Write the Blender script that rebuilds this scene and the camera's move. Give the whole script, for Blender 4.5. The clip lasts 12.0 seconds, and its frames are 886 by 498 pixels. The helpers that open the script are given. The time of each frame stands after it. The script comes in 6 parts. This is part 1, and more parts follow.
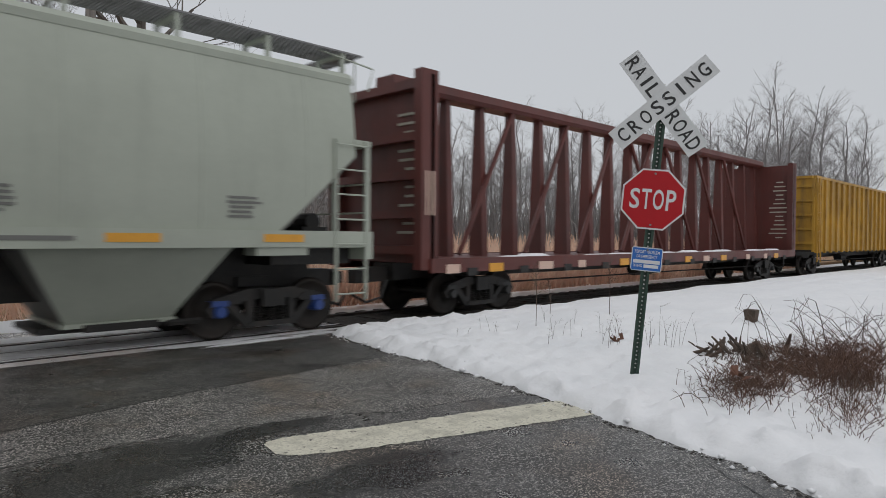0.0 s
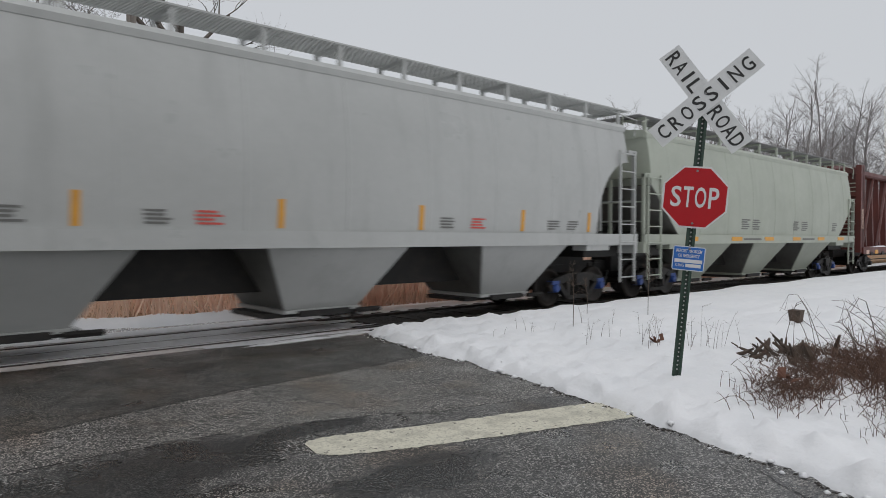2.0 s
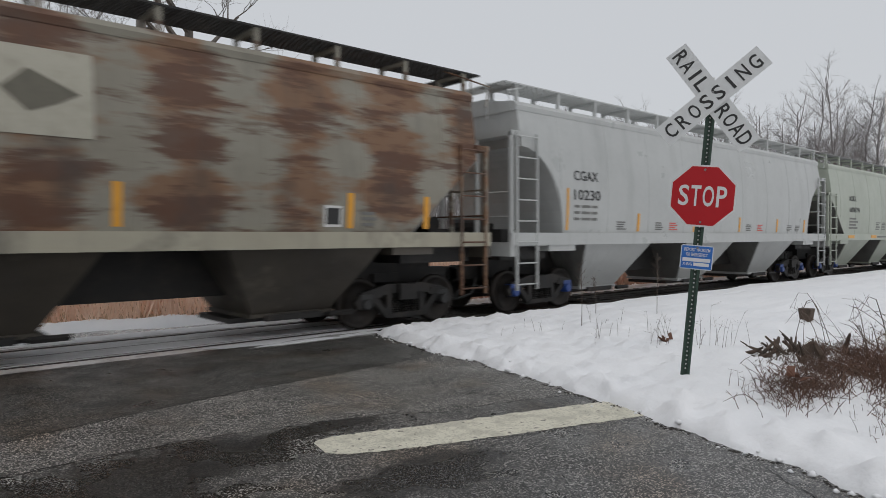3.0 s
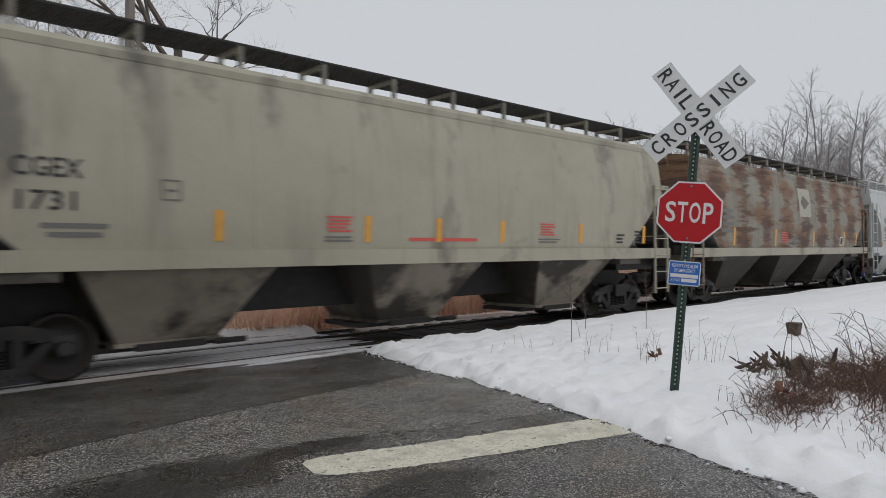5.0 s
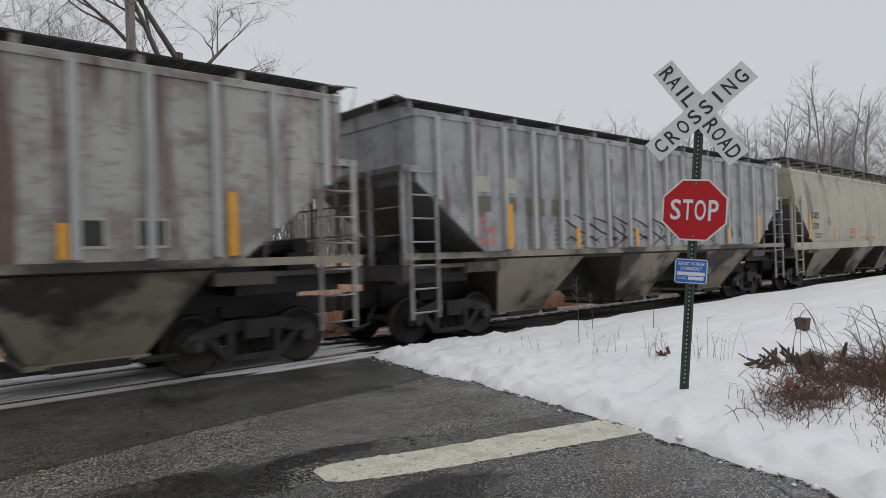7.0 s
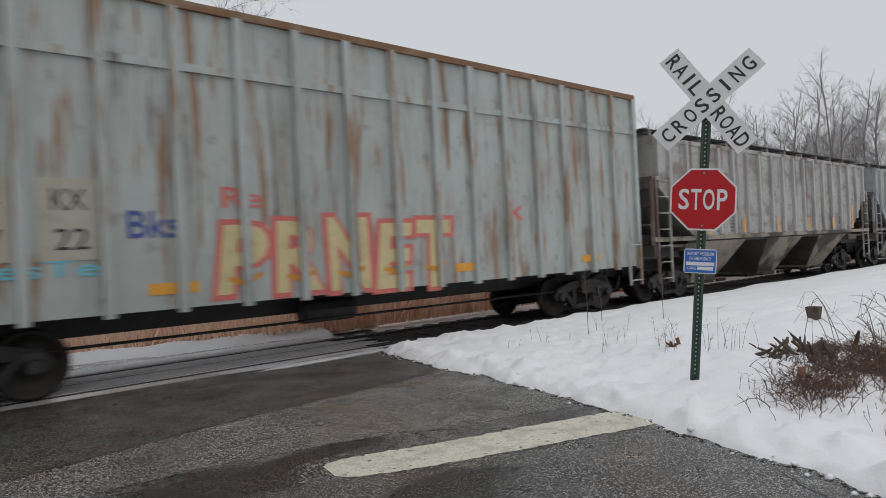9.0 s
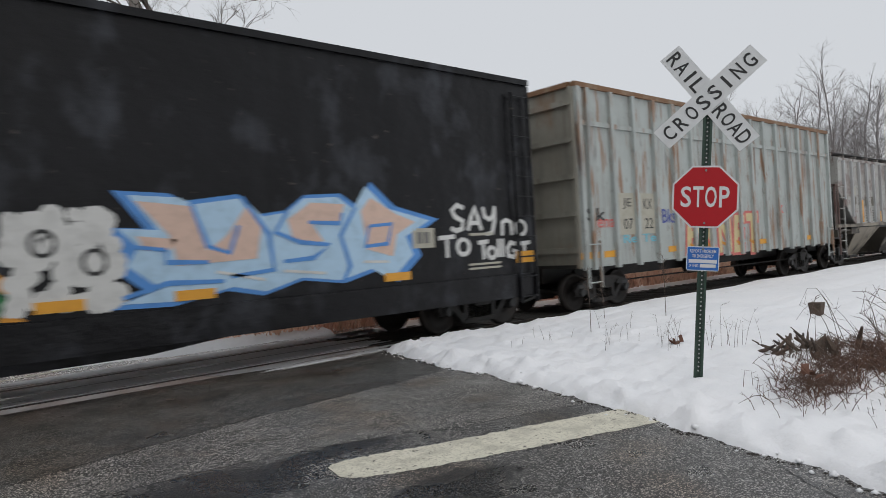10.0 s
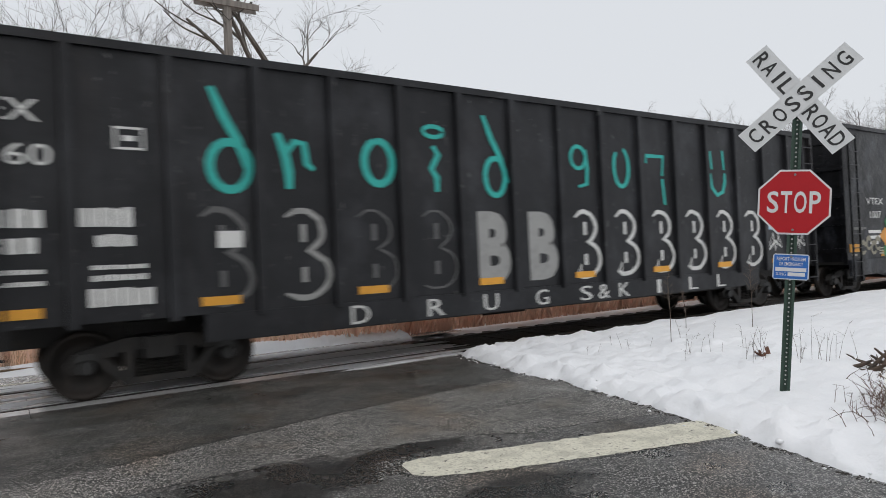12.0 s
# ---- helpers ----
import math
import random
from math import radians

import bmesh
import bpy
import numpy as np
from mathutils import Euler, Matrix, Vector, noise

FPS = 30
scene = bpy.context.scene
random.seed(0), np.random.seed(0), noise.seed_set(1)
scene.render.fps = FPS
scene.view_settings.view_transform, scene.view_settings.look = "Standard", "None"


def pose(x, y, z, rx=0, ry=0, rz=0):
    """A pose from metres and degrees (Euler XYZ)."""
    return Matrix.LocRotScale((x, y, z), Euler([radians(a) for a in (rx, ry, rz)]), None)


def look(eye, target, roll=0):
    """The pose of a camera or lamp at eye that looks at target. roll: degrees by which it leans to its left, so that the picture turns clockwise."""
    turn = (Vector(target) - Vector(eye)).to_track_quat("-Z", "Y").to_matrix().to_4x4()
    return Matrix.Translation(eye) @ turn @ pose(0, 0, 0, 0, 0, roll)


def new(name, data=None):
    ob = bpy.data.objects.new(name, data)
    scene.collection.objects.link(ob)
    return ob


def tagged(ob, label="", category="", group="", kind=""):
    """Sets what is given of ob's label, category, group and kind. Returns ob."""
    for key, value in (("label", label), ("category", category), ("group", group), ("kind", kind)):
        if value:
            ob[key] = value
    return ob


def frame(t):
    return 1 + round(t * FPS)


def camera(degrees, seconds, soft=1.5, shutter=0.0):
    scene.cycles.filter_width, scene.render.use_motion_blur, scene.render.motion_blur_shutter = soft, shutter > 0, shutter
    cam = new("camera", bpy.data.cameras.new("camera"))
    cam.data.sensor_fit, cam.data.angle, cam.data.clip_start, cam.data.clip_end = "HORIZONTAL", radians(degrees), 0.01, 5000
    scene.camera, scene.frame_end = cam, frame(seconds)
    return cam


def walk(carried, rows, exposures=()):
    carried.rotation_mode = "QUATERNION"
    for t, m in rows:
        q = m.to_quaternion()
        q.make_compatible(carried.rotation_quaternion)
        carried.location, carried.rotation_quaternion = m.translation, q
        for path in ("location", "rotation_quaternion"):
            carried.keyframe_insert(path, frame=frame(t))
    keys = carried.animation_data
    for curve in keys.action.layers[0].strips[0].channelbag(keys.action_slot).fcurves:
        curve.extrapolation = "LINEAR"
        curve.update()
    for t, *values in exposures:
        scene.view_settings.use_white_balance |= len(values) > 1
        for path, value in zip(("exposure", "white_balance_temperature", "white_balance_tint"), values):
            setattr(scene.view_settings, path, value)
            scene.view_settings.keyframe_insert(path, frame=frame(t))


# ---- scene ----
cam = camera(68.0, 12.0, 0.5, 0.26)
PATH = [
    (0, (0.325, 0.376, 1.628), (1.74, 1.789, 1.593), 0.4),
    (0.5, (0.333, 0.379, 1.634), (1.736, 1.804, 1.6), -0.4),
    (1, (0.317, 0.405, 1.635), (1.705, 1.845, 1.606), -0.5),
    (1.5, (0.312, 0.433, 1.615), (1.676, 1.896, 1.588), -0.2),
    (2, (0.31, 0.43, 1.626), (1.653, 1.911, 1.591), 0.1),
    (2.5, (0.303, 0.41, 1.62), (1.634, 1.903, 1.586), -0.0),
    (3, (0.304, 0.401, 1.627), (1.627, 1.901, 1.592), -0.2),
    (5, (0.31, 0.39, 1.65), (1.655, 1.869, 1.661), -0.5),
    (5.5, (0.315, 0.382, 1.642), (1.674, 1.848, 1.657), -0.6),
    (6, (0.318, 0.411, 1.645), (1.679, 1.877, 1.657), -0.9),
    (6.5, (0.306, 0.413, 1.653), (1.65, 1.893, 1.668), -1.6),
    (7, (0.304, 0.401, 1.653), (1.64, 1.889, 1.675), -1.9),
    (7.5, (0.316, 0.404, 1.652), (1.642, 1.901, 1.673), -1.9),
    (9.5, (0.328, 0.413, 1.65), (1.644, 1.919, 1.651), -3.1),
    (10, (0.319, 0.415, 1.669), (1.633, 1.923, 1.668), -3.3),
    (10.5, (0.319, 0.411, 1.67), (1.625, 1.925, 1.673), -3.2),
    (11, (0.319, 0.386, 1.652), (1.616, 1.908, 1.662), -2.6),
    (11.5, (0.312, 0.359, 1.642), (1.456, 1.999, 1.669), -2.4),
    (12, (0.304, 0.341, 1.646), (1.431, 1.993, 1.676), -2.6),
]
walk(cam, [(t, look(eye, target, roll)) for t, eye, target, roll in PATH],
     [(0.0, -0.14), (1.5, -0.08), (7.0, -0.06), (9.8, 0.03), (10.5, 0.2), (12.0, 0.25)])

# ---- world and light: flat overcast winter sky ----
world = bpy.data.worlds.new("overcast")
scene.world = world
world.use_nodes = True
wt = world.node_tree
wt.nodes.clear()
w_out = wt.nodes.new("ShaderNodeOutputWorld")
w_bg = wt.nodes.new("ShaderNodeBackground")
w_sky = wt.nodes.new("ShaderNodeTexSky")
w_sky.sky_type = "NISHITA"
w_sky.sun_disc = False
w_sky.sun_elevation = radians(38)
w_sky.sun_rotation = radians(200)
w_sky.dust_density = 5.0
w_mul = wt.nodes.new("ShaderNodeMixRGB")
w_mul.inputs[0].default_value = 0.93
w_mul.inputs[2].default_value = (6.35, 6.55, 6.85, 1)
wt.links.new(w_sky.outputs[0], w_mul.inputs[1])
w_tc = wt.nodes.new("ShaderNodeTexCoord")
w_sep = wt.nodes.new("ShaderNodeSeparateXYZ")
w_up = wt.nodes.new("ShaderNodeMapRange")
w_up.inputs["From Min"].default_value, w_up.inputs["From Max"].default_value = 0.38, 1.0
w_up.inputs["To Min"].default_value, w_up.inputs["To Max"].default_value = 1.0, 1.5
w_gain = wt.nodes.new("ShaderNodeVectorMath")
w_gain.operation = "SCALE"
wt.links.new(w_tc.outputs["Generated"], w_sep.inputs[0])
wt.links.new(w_sep.outputs["Z"], w_up.inputs["Value"])
wt.links.new(w_mul.outputs[0], w_gain.inputs[0])
wt.links.new(w_up.outputs[0], w_gain.inputs["Scale"])
wt.links.new(w_gain.outputs[0], w_bg.inputs[0])
w_bg.inputs[1].default_value = 0.1
wt.links.new(w_bg.outputs[0], w_out.inputs[0])
sun = new("sun", bpy.data.lights.new("sun", "SUN"))
sun.data.energy, sun.data.angle, sun.data.color = 0.32, radians(50), (1.0, 0.98, 0.95)
sun.matrix_world = look((0, 0, 50), (6, 9, 0))


# ---- materials ----
def surf(name, base, layers=(), rough=0.6, rough_var=0.0, metal=0.0, bump=(), grain=0.12, grain_scale=9.0, per_object=0.0, spec=0.5):
    """Base colour, then layers of (colour, (sx, sy, sz), low, high, strength) laid on by noise, fine grain and bump; a sixth value
    (x0, spacing, amount) gathers a layer at welded panels."""
    m = bpy.data.materials.new(name)
    m.use_nodes = True
    nt = m.node_tree
    b = nt.nodes["Principled BSDF"]
    b.inputs["Metallic"].default_value = metal
    b.inputs["Specular IOR Level"].default_value = spec
    tc = nt.nodes.new("ShaderNodeTexCoord")
    last = nt.nodes.new("ShaderNodeRGB")
    last.outputs[0].default_value = (*base, 1)
    last = last.outputs[0]

    def noise_fac(scale, lo, hi, detail=5.0, seed=0.0, beat=None):
        mp = nt.nodes.new("ShaderNodeMapping")
        mp.inputs["Scale"].default_value = scale
        mp.inputs["Location"].default_value = (seed, seed * 0.7, seed * 0.3)
        nt.links.new(tc.outputs["Object"], mp.inputs[0])
        n = nt.nodes.new("ShaderNodeTexNoise")
        n.inputs["Scale"].default_value = 1.0
        n.inputs["Detail"].default_value = detail
        n.inputs["Roughness"].default_value = 0.62
        nt.links.new(mp.outputs[0], n.inputs["Vector"])
        r = nt.nodes.new("ShaderNodeMapRange")
        r.inputs["From Min"].default_value, r.inputs["From Max"].default_value = lo, hi
        fac = n.outputs["Fac"]
        if beat:
            x0, span_x, amount = beat
            sx = nt.nodes.new("ShaderNodeSeparateXYZ")
            nt.links.new(tc.outputs["Object"], sx.inputs[0])
            ph = nt.nodes.new("ShaderNodeMath")
            ph.operation = "MULTIPLY_ADD"
            ph.inputs[1].default_value, ph.inputs[2].default_value = 2 * math.pi / span_x, -2 * math.pi * x0 / span_x
            nt.links.new(sx.outputs["X"], ph.inputs[0])
            co = nt.nodes.new("ShaderNodeMath")
            co.operation = "COSINE"
            nt.links.new(ph.outputs[0], co.inputs[0])
            ad = nt.nodes.new("ShaderNodeMath")
            ad.operation = "MULTIPLY_ADD"
            ad.inputs[1].default_value = amount
            nt.links.new(co.outputs[0], ad.inputs[0])
            nt.links.new(fac, ad.inputs[2])
            fac = ad.outputs[0]
        nt.links.new(fac, r.inputs["Value"])
        return r.outputs[0]

    def mix(a, col, fac):
        x = nt.nodes.new("ShaderNodeMixRGB")
        nt.links.new(fac, x.inputs[0])
        nt.links.new(a, x.inputs[1])
        x.inputs[2].default_value = (*col, 1)
        return x.outputs[0]

    def times(fac, k):
        x = nt.nodes.new("ShaderNodeMath")
        x.operation = "MULTIPLY"
        nt.links.new(fac, x.inputs[0])
        x.inputs[1].default_value = k
        return x.outputs[0]

    for i, (col, scale, lo, hi, k, *beat) in enumerate(layers):
        last = mix(last, col, times(noise_fac(scale, lo, hi, seed=3.7 * i + len(name), beat=beat[0] if beat else None), k))
    if grain:
        f = noise_fac((grain_scale,) * 3, 0.3, 0.7, 6.0, 11.0)
        dark = tuple(c * 0.55 for c in base)
        last = mix(last, dark, times(f, grain))
    if per_object:
        oi = nt.nodes.new("ShaderNodeObjectInfo")
        last = mix(last, tuple(c * 0.5 for c in base), times(oi.outputs["Random"], per_object))
    nt.links.new(last, b.inputs["Base Color"])
    if rough_var:
        r = nt.nodes.new("ShaderNodeMapRange")
        nt.links.new(noise_fac((1.1, 1.1, 1.1), 0.35, 0.65, 4.0, 5.0), r.inputs["Value"])
        r.inputs["To Min"].default_value, r.inputs["To Max"].default_value = rough - rough_var, rough + rough_var
        nt.links.new(r.outputs[0], b.inputs["Roughness"])
    else:
        b.inputs["Roughness"].default_value = rough
    if bump:
        scale, strength, dist = bump
        bp = nt.nodes.new("ShaderNodeBump")
        bp.inputs["Strength"].default_value, bp.inputs["Distance"].default_value = strength, dist
        nt.links.new(noise_fac((scale,) * 3, 0.2, 0.8, 6.0, 2.0), bp.inputs["Height"])
        nt.links.new(bp.outputs[0], b.inputs["Normal"])
    return m


STREAK = (2.2, 2.2, 0.28)
FINE_STREAK = (7.0, 7.0, 0.5)
M = {}
M["snow"] = surf("snow", (0.78, 0.78, 0.79), [((0.68, 0.69, 0.71), (0.9, 0.9, 0.9), 0.4, 0.7, 0.6), ((0.56, 0.56, 0.56), (4.0, 4.0, 4.0), 0.62, 0.75, 0.4)], 0.7, bump=(5, 0.35, 0.05), grain=0.07, grain_scale=30)
M["snow_dirty"] = surf("snow_dirty", (0.78, 0.78, 0.79), [((0.45, 0.44, 0.42), (3, 3, 3), 0.5, 0.75, 0.6)], 0.6, bump=(14, 0.5, 0.03))


def asphalt(name, stones, wet=0.3, gloss=0.3, grit=85.0, pools=()):
    """Aggregate of single stones in dark binder, with damp areas by noise and pools at (x, y, rx, ry)."""
    m = bpy.data.materials.new(name)
    m.use_nodes = True
    nt = m.node_tree
    bs = nt.nodes["Principled BSDF"]
    tc = nt.nodes.new("ShaderNodeTexCoord")

    def math_node(op, p, q):
        x = nt.nodes.new("ShaderNodeMath")
        x.operation = op
        for i, v in enumerate((p, q)):
            if isinstance(v, (int, float)):
                x.inputs[i].default_value = v
            else:
                nt.links.new(v, x.inputs[i])
        return x.outputs[0]

    def noise(scale, detail, where=0.0):
        mp = nt.nodes.new("ShaderNodeMapping")
        mp.inputs["Location"].default_value = (where, where * 0.6, 0)
        nt.links.new(tc.outputs["Object"], mp.inputs[0])
        x = nt.nodes.new("ShaderNodeTexNoise")
        x.inputs["Scale"].default_value, x.inputs["Detail"].default_value = scale, detail
        nt.links.new(mp.outputs[0], x.inputs["Vector"])
        return x.outputs["Fac"]

    def span(v, lo, hi, to0=0.0, to1=1.0):
        x = nt.nodes.new("ShaderNodeMapRange")
        for key, val in (("From Min", lo), ("From Max", hi), ("To Min", to0), ("To Max", to1)):
            x.inputs[key].default_value = val
        nt.links.new(v, x.inputs["Value"])
        return x.outputs[0]

    cells = nt.nodes.new("ShaderNodeTexVoronoi")
    cells.inputs["Scale"].default_value = grit
    nt.links.new(tc.outputs["Object"], cells.inputs["Vector"])
    ramp = nt.nodes.new("ShaderNodeValToRGB")
    el = ramp.color_ramp.elements
    el[0].position, el[0].color = 0.30, (0.008, 0.008, 0.008, 1)
    el[1].position, el[1].color = 0.96, (*(c * 5.6 for c in stones), 1)
    mid = el.new(0.66)
    mid.color = (*(c * 0.5 for c in stones), 1)
    sep = nt.nodes.new("ShaderNodeSeparateColor")
    nt.links.new(cells.outputs["Color"], sep.inputs[0])
    nt.links.new(sep.outputs[0], ramp.inputs[0])
    damp = span(noise(0.9, 5.0, 3.0 + len(name)), 0.5, 0.68, 0.0, wet)
    for x, y, rx, ry in pools:
        mp = nt.nodes.new("ShaderNodeMapping")
        mp.inputs["Scale"].default_value = (1 / rx, 1 / ry, 1)
        mp.inputs["Location"].default_value = (-x / rx, -y / ry, 0)
        nt.links.new(tc.outputs["Object"], mp.inputs[0])
        g = nt.nodes.new("ShaderNodeTexGradient")
        g.gradient_type = "SPHERICAL"
        nt.links.new(mp.outputs[0], g.inputs[0])
        edge = math_node("ADD", g.outputs["Fac"], math_node("MULTIPLY", math_node("SUBTRACT", noise(2.6, 5.0, x), 0.5), 1.1))
        damp = math_node("MAXIMUM", damp, span(edge, 0.16, 0.42, 0.0, 0.97))
    rusty = nt.nodes.new("ShaderNodeMixRGB")
    rusty.blend_type = "MULTIPLY"
    nt.links.new(span(noise(1.1, 4.0, 9.0), 0.52, 0.66, 0.0, 0.6), rusty.inputs[0])
    nt.links.new(ramp.outputs[0], rusty.inputs[1])
    rusty.inputs[2].default_value = (1.0, 0.80, 0.62, 1)
    dark = nt.nodes.new("ShaderNodeMixRGB")
    dark.blend_type = "MULTIPLY"
    nt.links.new(damp, dark.inputs[0])
    nt.links.new(rusty.outputs[0], dark.inputs[1])
    dark.inputs[2].default_value = (0.19, 0.19, 0.19, 1)
    nt.links.new(dark.outputs[0], bs.inputs["Base Color"])
    rough = math_node("SUBTRACT", span(noise(1.7, 4.0, 5.0), 0.35, 0.65, gloss, gloss + 0.25), math_node("MULTIPLY", damp, 0.1))
    nt.links.new(rough, bs.inputs["Roughness"])
    bp = nt.nodes.new("ShaderNodeBump")
    bp.inputs["Strength"].default_value, bp.inputs["Distance"].default_value = 0.6, 0.004
    nt.links.new(math_node("ADD", span(sep.outputs[1], 0.0, 1.0), math_node("MULTIPLY", cells.outputs["Distance"], -0.6)), bp.inputs["Height"])
    nt.links.new(bp.outputs[0], bs.inputs["Normal"])
    return m


M["asphalt_new"] = asphalt("asphalt_new", (0.052, 0.050, 0.046), 0.6, 0.30, 110.0)
M["asphalt_old"] = asphalt("asphalt_old", (0.108, 0.102, 0.094), 0.35, 0.34, 110.0)
M["asphalt_wet"] = asphalt("asphalt_wet", (0.082, 0.079, 0.074), 0.85, 0.24, 105.0, ((1.9, 5.15, 1.5, 0.62), (3.1, 5.30, 0.9, 0.26), (3.2, 3.85, 0.95, 0.45), (1.2, 4.6, 1.2, 0.8)))
# stones far paler than the near road, imitating sky sheen on wet asphalt
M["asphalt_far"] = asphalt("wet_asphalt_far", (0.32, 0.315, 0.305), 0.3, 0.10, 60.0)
M["seam"] = surf("seam_tar", (0.012, 0.012, 0.012), rough=0.5)
M["road_paint"] = surf("road_paint", (0.62, 0.59, 0.48), [((0.40, 0.38, 0.31), (4, 4, 4), 0.48, 0.62, 0.7), ((0.30, 0.28, 0.23), (45, 45, 45), 0.52, 0.6, 0.6), ((0.06, 0.055, 0.05), (14, 14, 14), 0.62, 0.66, 0.9)], 0.6, bump=(60, 0.6, 0.006), grain=0.2, grain_scale=30)
# concrete base lightened to stand in for sky reflected by the wet panels
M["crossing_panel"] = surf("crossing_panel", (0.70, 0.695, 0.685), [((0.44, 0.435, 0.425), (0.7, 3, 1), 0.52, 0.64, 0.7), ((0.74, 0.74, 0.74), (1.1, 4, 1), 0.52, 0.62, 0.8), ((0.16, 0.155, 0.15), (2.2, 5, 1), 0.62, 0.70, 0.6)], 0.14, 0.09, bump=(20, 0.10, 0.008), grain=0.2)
M["ballast"] = surf("ballast", (0.035, 0.032, 0.030), [((0.07, 0.063, 0.057), (9, 9, 9), 0.5, 0.7, 0.7)], 0.8, bump=(16, 1.0, 0.05), grain=0.3, grain_scale=24)
M["tie"] = surf("tie_wood", (0.028, 0.023, 0.019), [((0.05, 0.043, 0.037), (2, 9, 9), 0.5, 0.7, 0.7)], 0.8, per_object=0.4)
M["rail"] = surf("rail_steel", (0.035, 0.028, 0.024), [((0.09, 0.055, 0.035), (4, 4, 4), 0.5, 0.7, 0.6)], 0.55, metal=0.3)
M["rail_top"] = surf("rail_top", (0.10, 0.095, 0.09), [((0.05, 0.04, 0.035), (3, 3, 3), 0.45, 0.6, 0.7)], 0.5, metal=0.8)
M["steel_dark"] = surf("steel_dark", (0.014, 0.013, 0.012), [((0.040, 0.031, 0.025), (3, 3, 3), 0.48, 0.7, 0.7)], 0.6, grain=0.2, bump=(25, 0.3, 0.01))
M["wheel"] = surf("wheel_steel", (0.022, 0.019, 0.017), [((0.05, 0.036, 0.028), (4, 4, 4), 0.45, 0.7, 0.6)], 0.55, metal=0.4)
M["bearing_blue"] = surf("bearing_blue", (0.03, 0.07, 0.26), rough=0.4)
M["bearing_black"] = surf("bearing_black", (0.03, 0.03, 0.03), rough=0.5)


def car_paint(name, base, dirt, dirt_k, rust=None, rust_k=0.0, rough=0.45, soot=(0.06, 0.055, 0.05), soot_k=0.2, rust_lo=0.52, spec=0.5, over=(), dents=0.12):
    layers = [(dirt, (0.5, 0.5, 0.9), 0.4, 0.7, dirt_k), (soot, STREAK, 0.52, 0.74, soot_k)]
    if rust:
        layers += [(rust, (0.75, 0.75, 0.32), rust_lo, rust_lo + 0.12, rust_k), (tuple(c * 0.6 for c in rust), FINE_STREAK, 0.56, 0.72, rust_k * 0.7)]
    return surf(name, base, layers + list(over), rough, 0.08, bump=(1.3, dents, 0.05), grain=0.1, spec=spec)


M["pale_green"] = car_paint("pale_green_paint", (0.40, 0.43, 0.365), (0.31, 0.33, 0.28), 0.4, soot_k=0.12)
M["pale_grey"] = car_paint("pale_grey_paint", (0.455, 0.465, 0.455), (0.36, 0.368, 0.36), 0.4, soot_k=0.15, rough=0.35)
M["rusty_tan"] = car_paint("rusted_tan_car_paint", (0.265, 0.25, 0.205), (0.18, 0.158, 0.12), 0.6, None, 0, 0.65, soot_k=0.35, over=[((0.185, 0.085, 0.036), (0.55, 0.55, 1.7), 0.43, 0.55, 0.85, (2.4, 1.75, 0.09)), ((0.085, 0.033, 0.017), (0.8, 0.8, 4.5), 0.49, 0.60, 0.85, (2.4, 1.75, 0.07)), ((0.050, 0.038, 0.032), (0.9, 0.9, 0.6), 0.54, 0.70, 0.65, (2.4, 1.75, 0.06))])
M["tan"] = car_paint("tan_paint", (0.385, 0.36, 0.28), (0.28, 0.255, 0.195), 0.5, None, 0, 0.5, soot=(0.10, 0.09, 0.075), soot_k=0.35, over=[((0.10, 0.09, 0.078), (1.1, 1.1, 0.5), 0.60, 0.74, 0.75, (-1.5, 1.75, 0.10)), ((0.045, 0.042, 0.04), (0.55, 0.55, 0.7), 0.62, 0.76, 0.7, (-1.3, 3.5, 0.06))])
M["ribbed_grey"] = car_paint("ribbed_grey_paint", (0.35, 0.36, 0.368), (0.26, 0.265, 0.27), 0.6, None, 0, 0.55, soot_k=0.3, over=[((0.085, 0.068, 0.068), (3.6, 3.6, 0.30), 0.51, 0.63, 0.85, (-7.36, 0.89, 0.08)), ((0.14, 0.05, 0.045), (5.0, 5.0, 1.2), 0.59, 0.66, 0.7, (-7.34, 0.89, 0.08)), ((0.14, 0.13, 0.13), (1.5, 1.5, 1.8), 0.50, 0.66, 0.6), ((0.06, 0.05, 0.05), (6, 6, 3), 0.60, 0.68, 0.5)])
M["ribbed_tan"] = car_paint("ribbed_tan_grey_paint", (0.40, 0.40, 0.375), (0.29, 0.285, 0.26), 0.6, None, 0, 0.6, soot_k=0.35, over=[((0.15, 0.095, 0.08), (1.0, 1.0, 1.8), 0.49, 0.63, 0.65), ((0.11, 0.05, 0.042), (3.6, 3.6, 0.30), 0.50, 0.62, 0.85, (-7.34, 0.89, 0.08)), ((0.15, 0.08, 0.065), (4.0, 4.0, 9.0), 0.56, 0.66, 0.45)])
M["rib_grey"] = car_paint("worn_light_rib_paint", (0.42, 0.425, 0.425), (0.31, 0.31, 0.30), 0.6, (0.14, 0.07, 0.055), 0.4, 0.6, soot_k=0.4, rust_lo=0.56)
M["chip_grey"] = car_paint("weathered_pale_grey_green_paint", (0.41, 0.445, 0.43), (0.31, 0.33, 0.31), 0.6, (0.20, 0.085, 0.035), 0.5, 0.6, soot_k=0.35, rust_lo=0.58, over=[((0.25, 0.115, 0.045), (5.0, 5.0, 0.5), 0.555, 0.63, 0.85), ((0.07, 0.04, 0.028), (4.0, 4.0, 0.4), 0.60, 0.70, 0.8), ((0.16, 0.15, 0.125), (5, 5, 2.5), 0.6, 0.68, 0.5)])
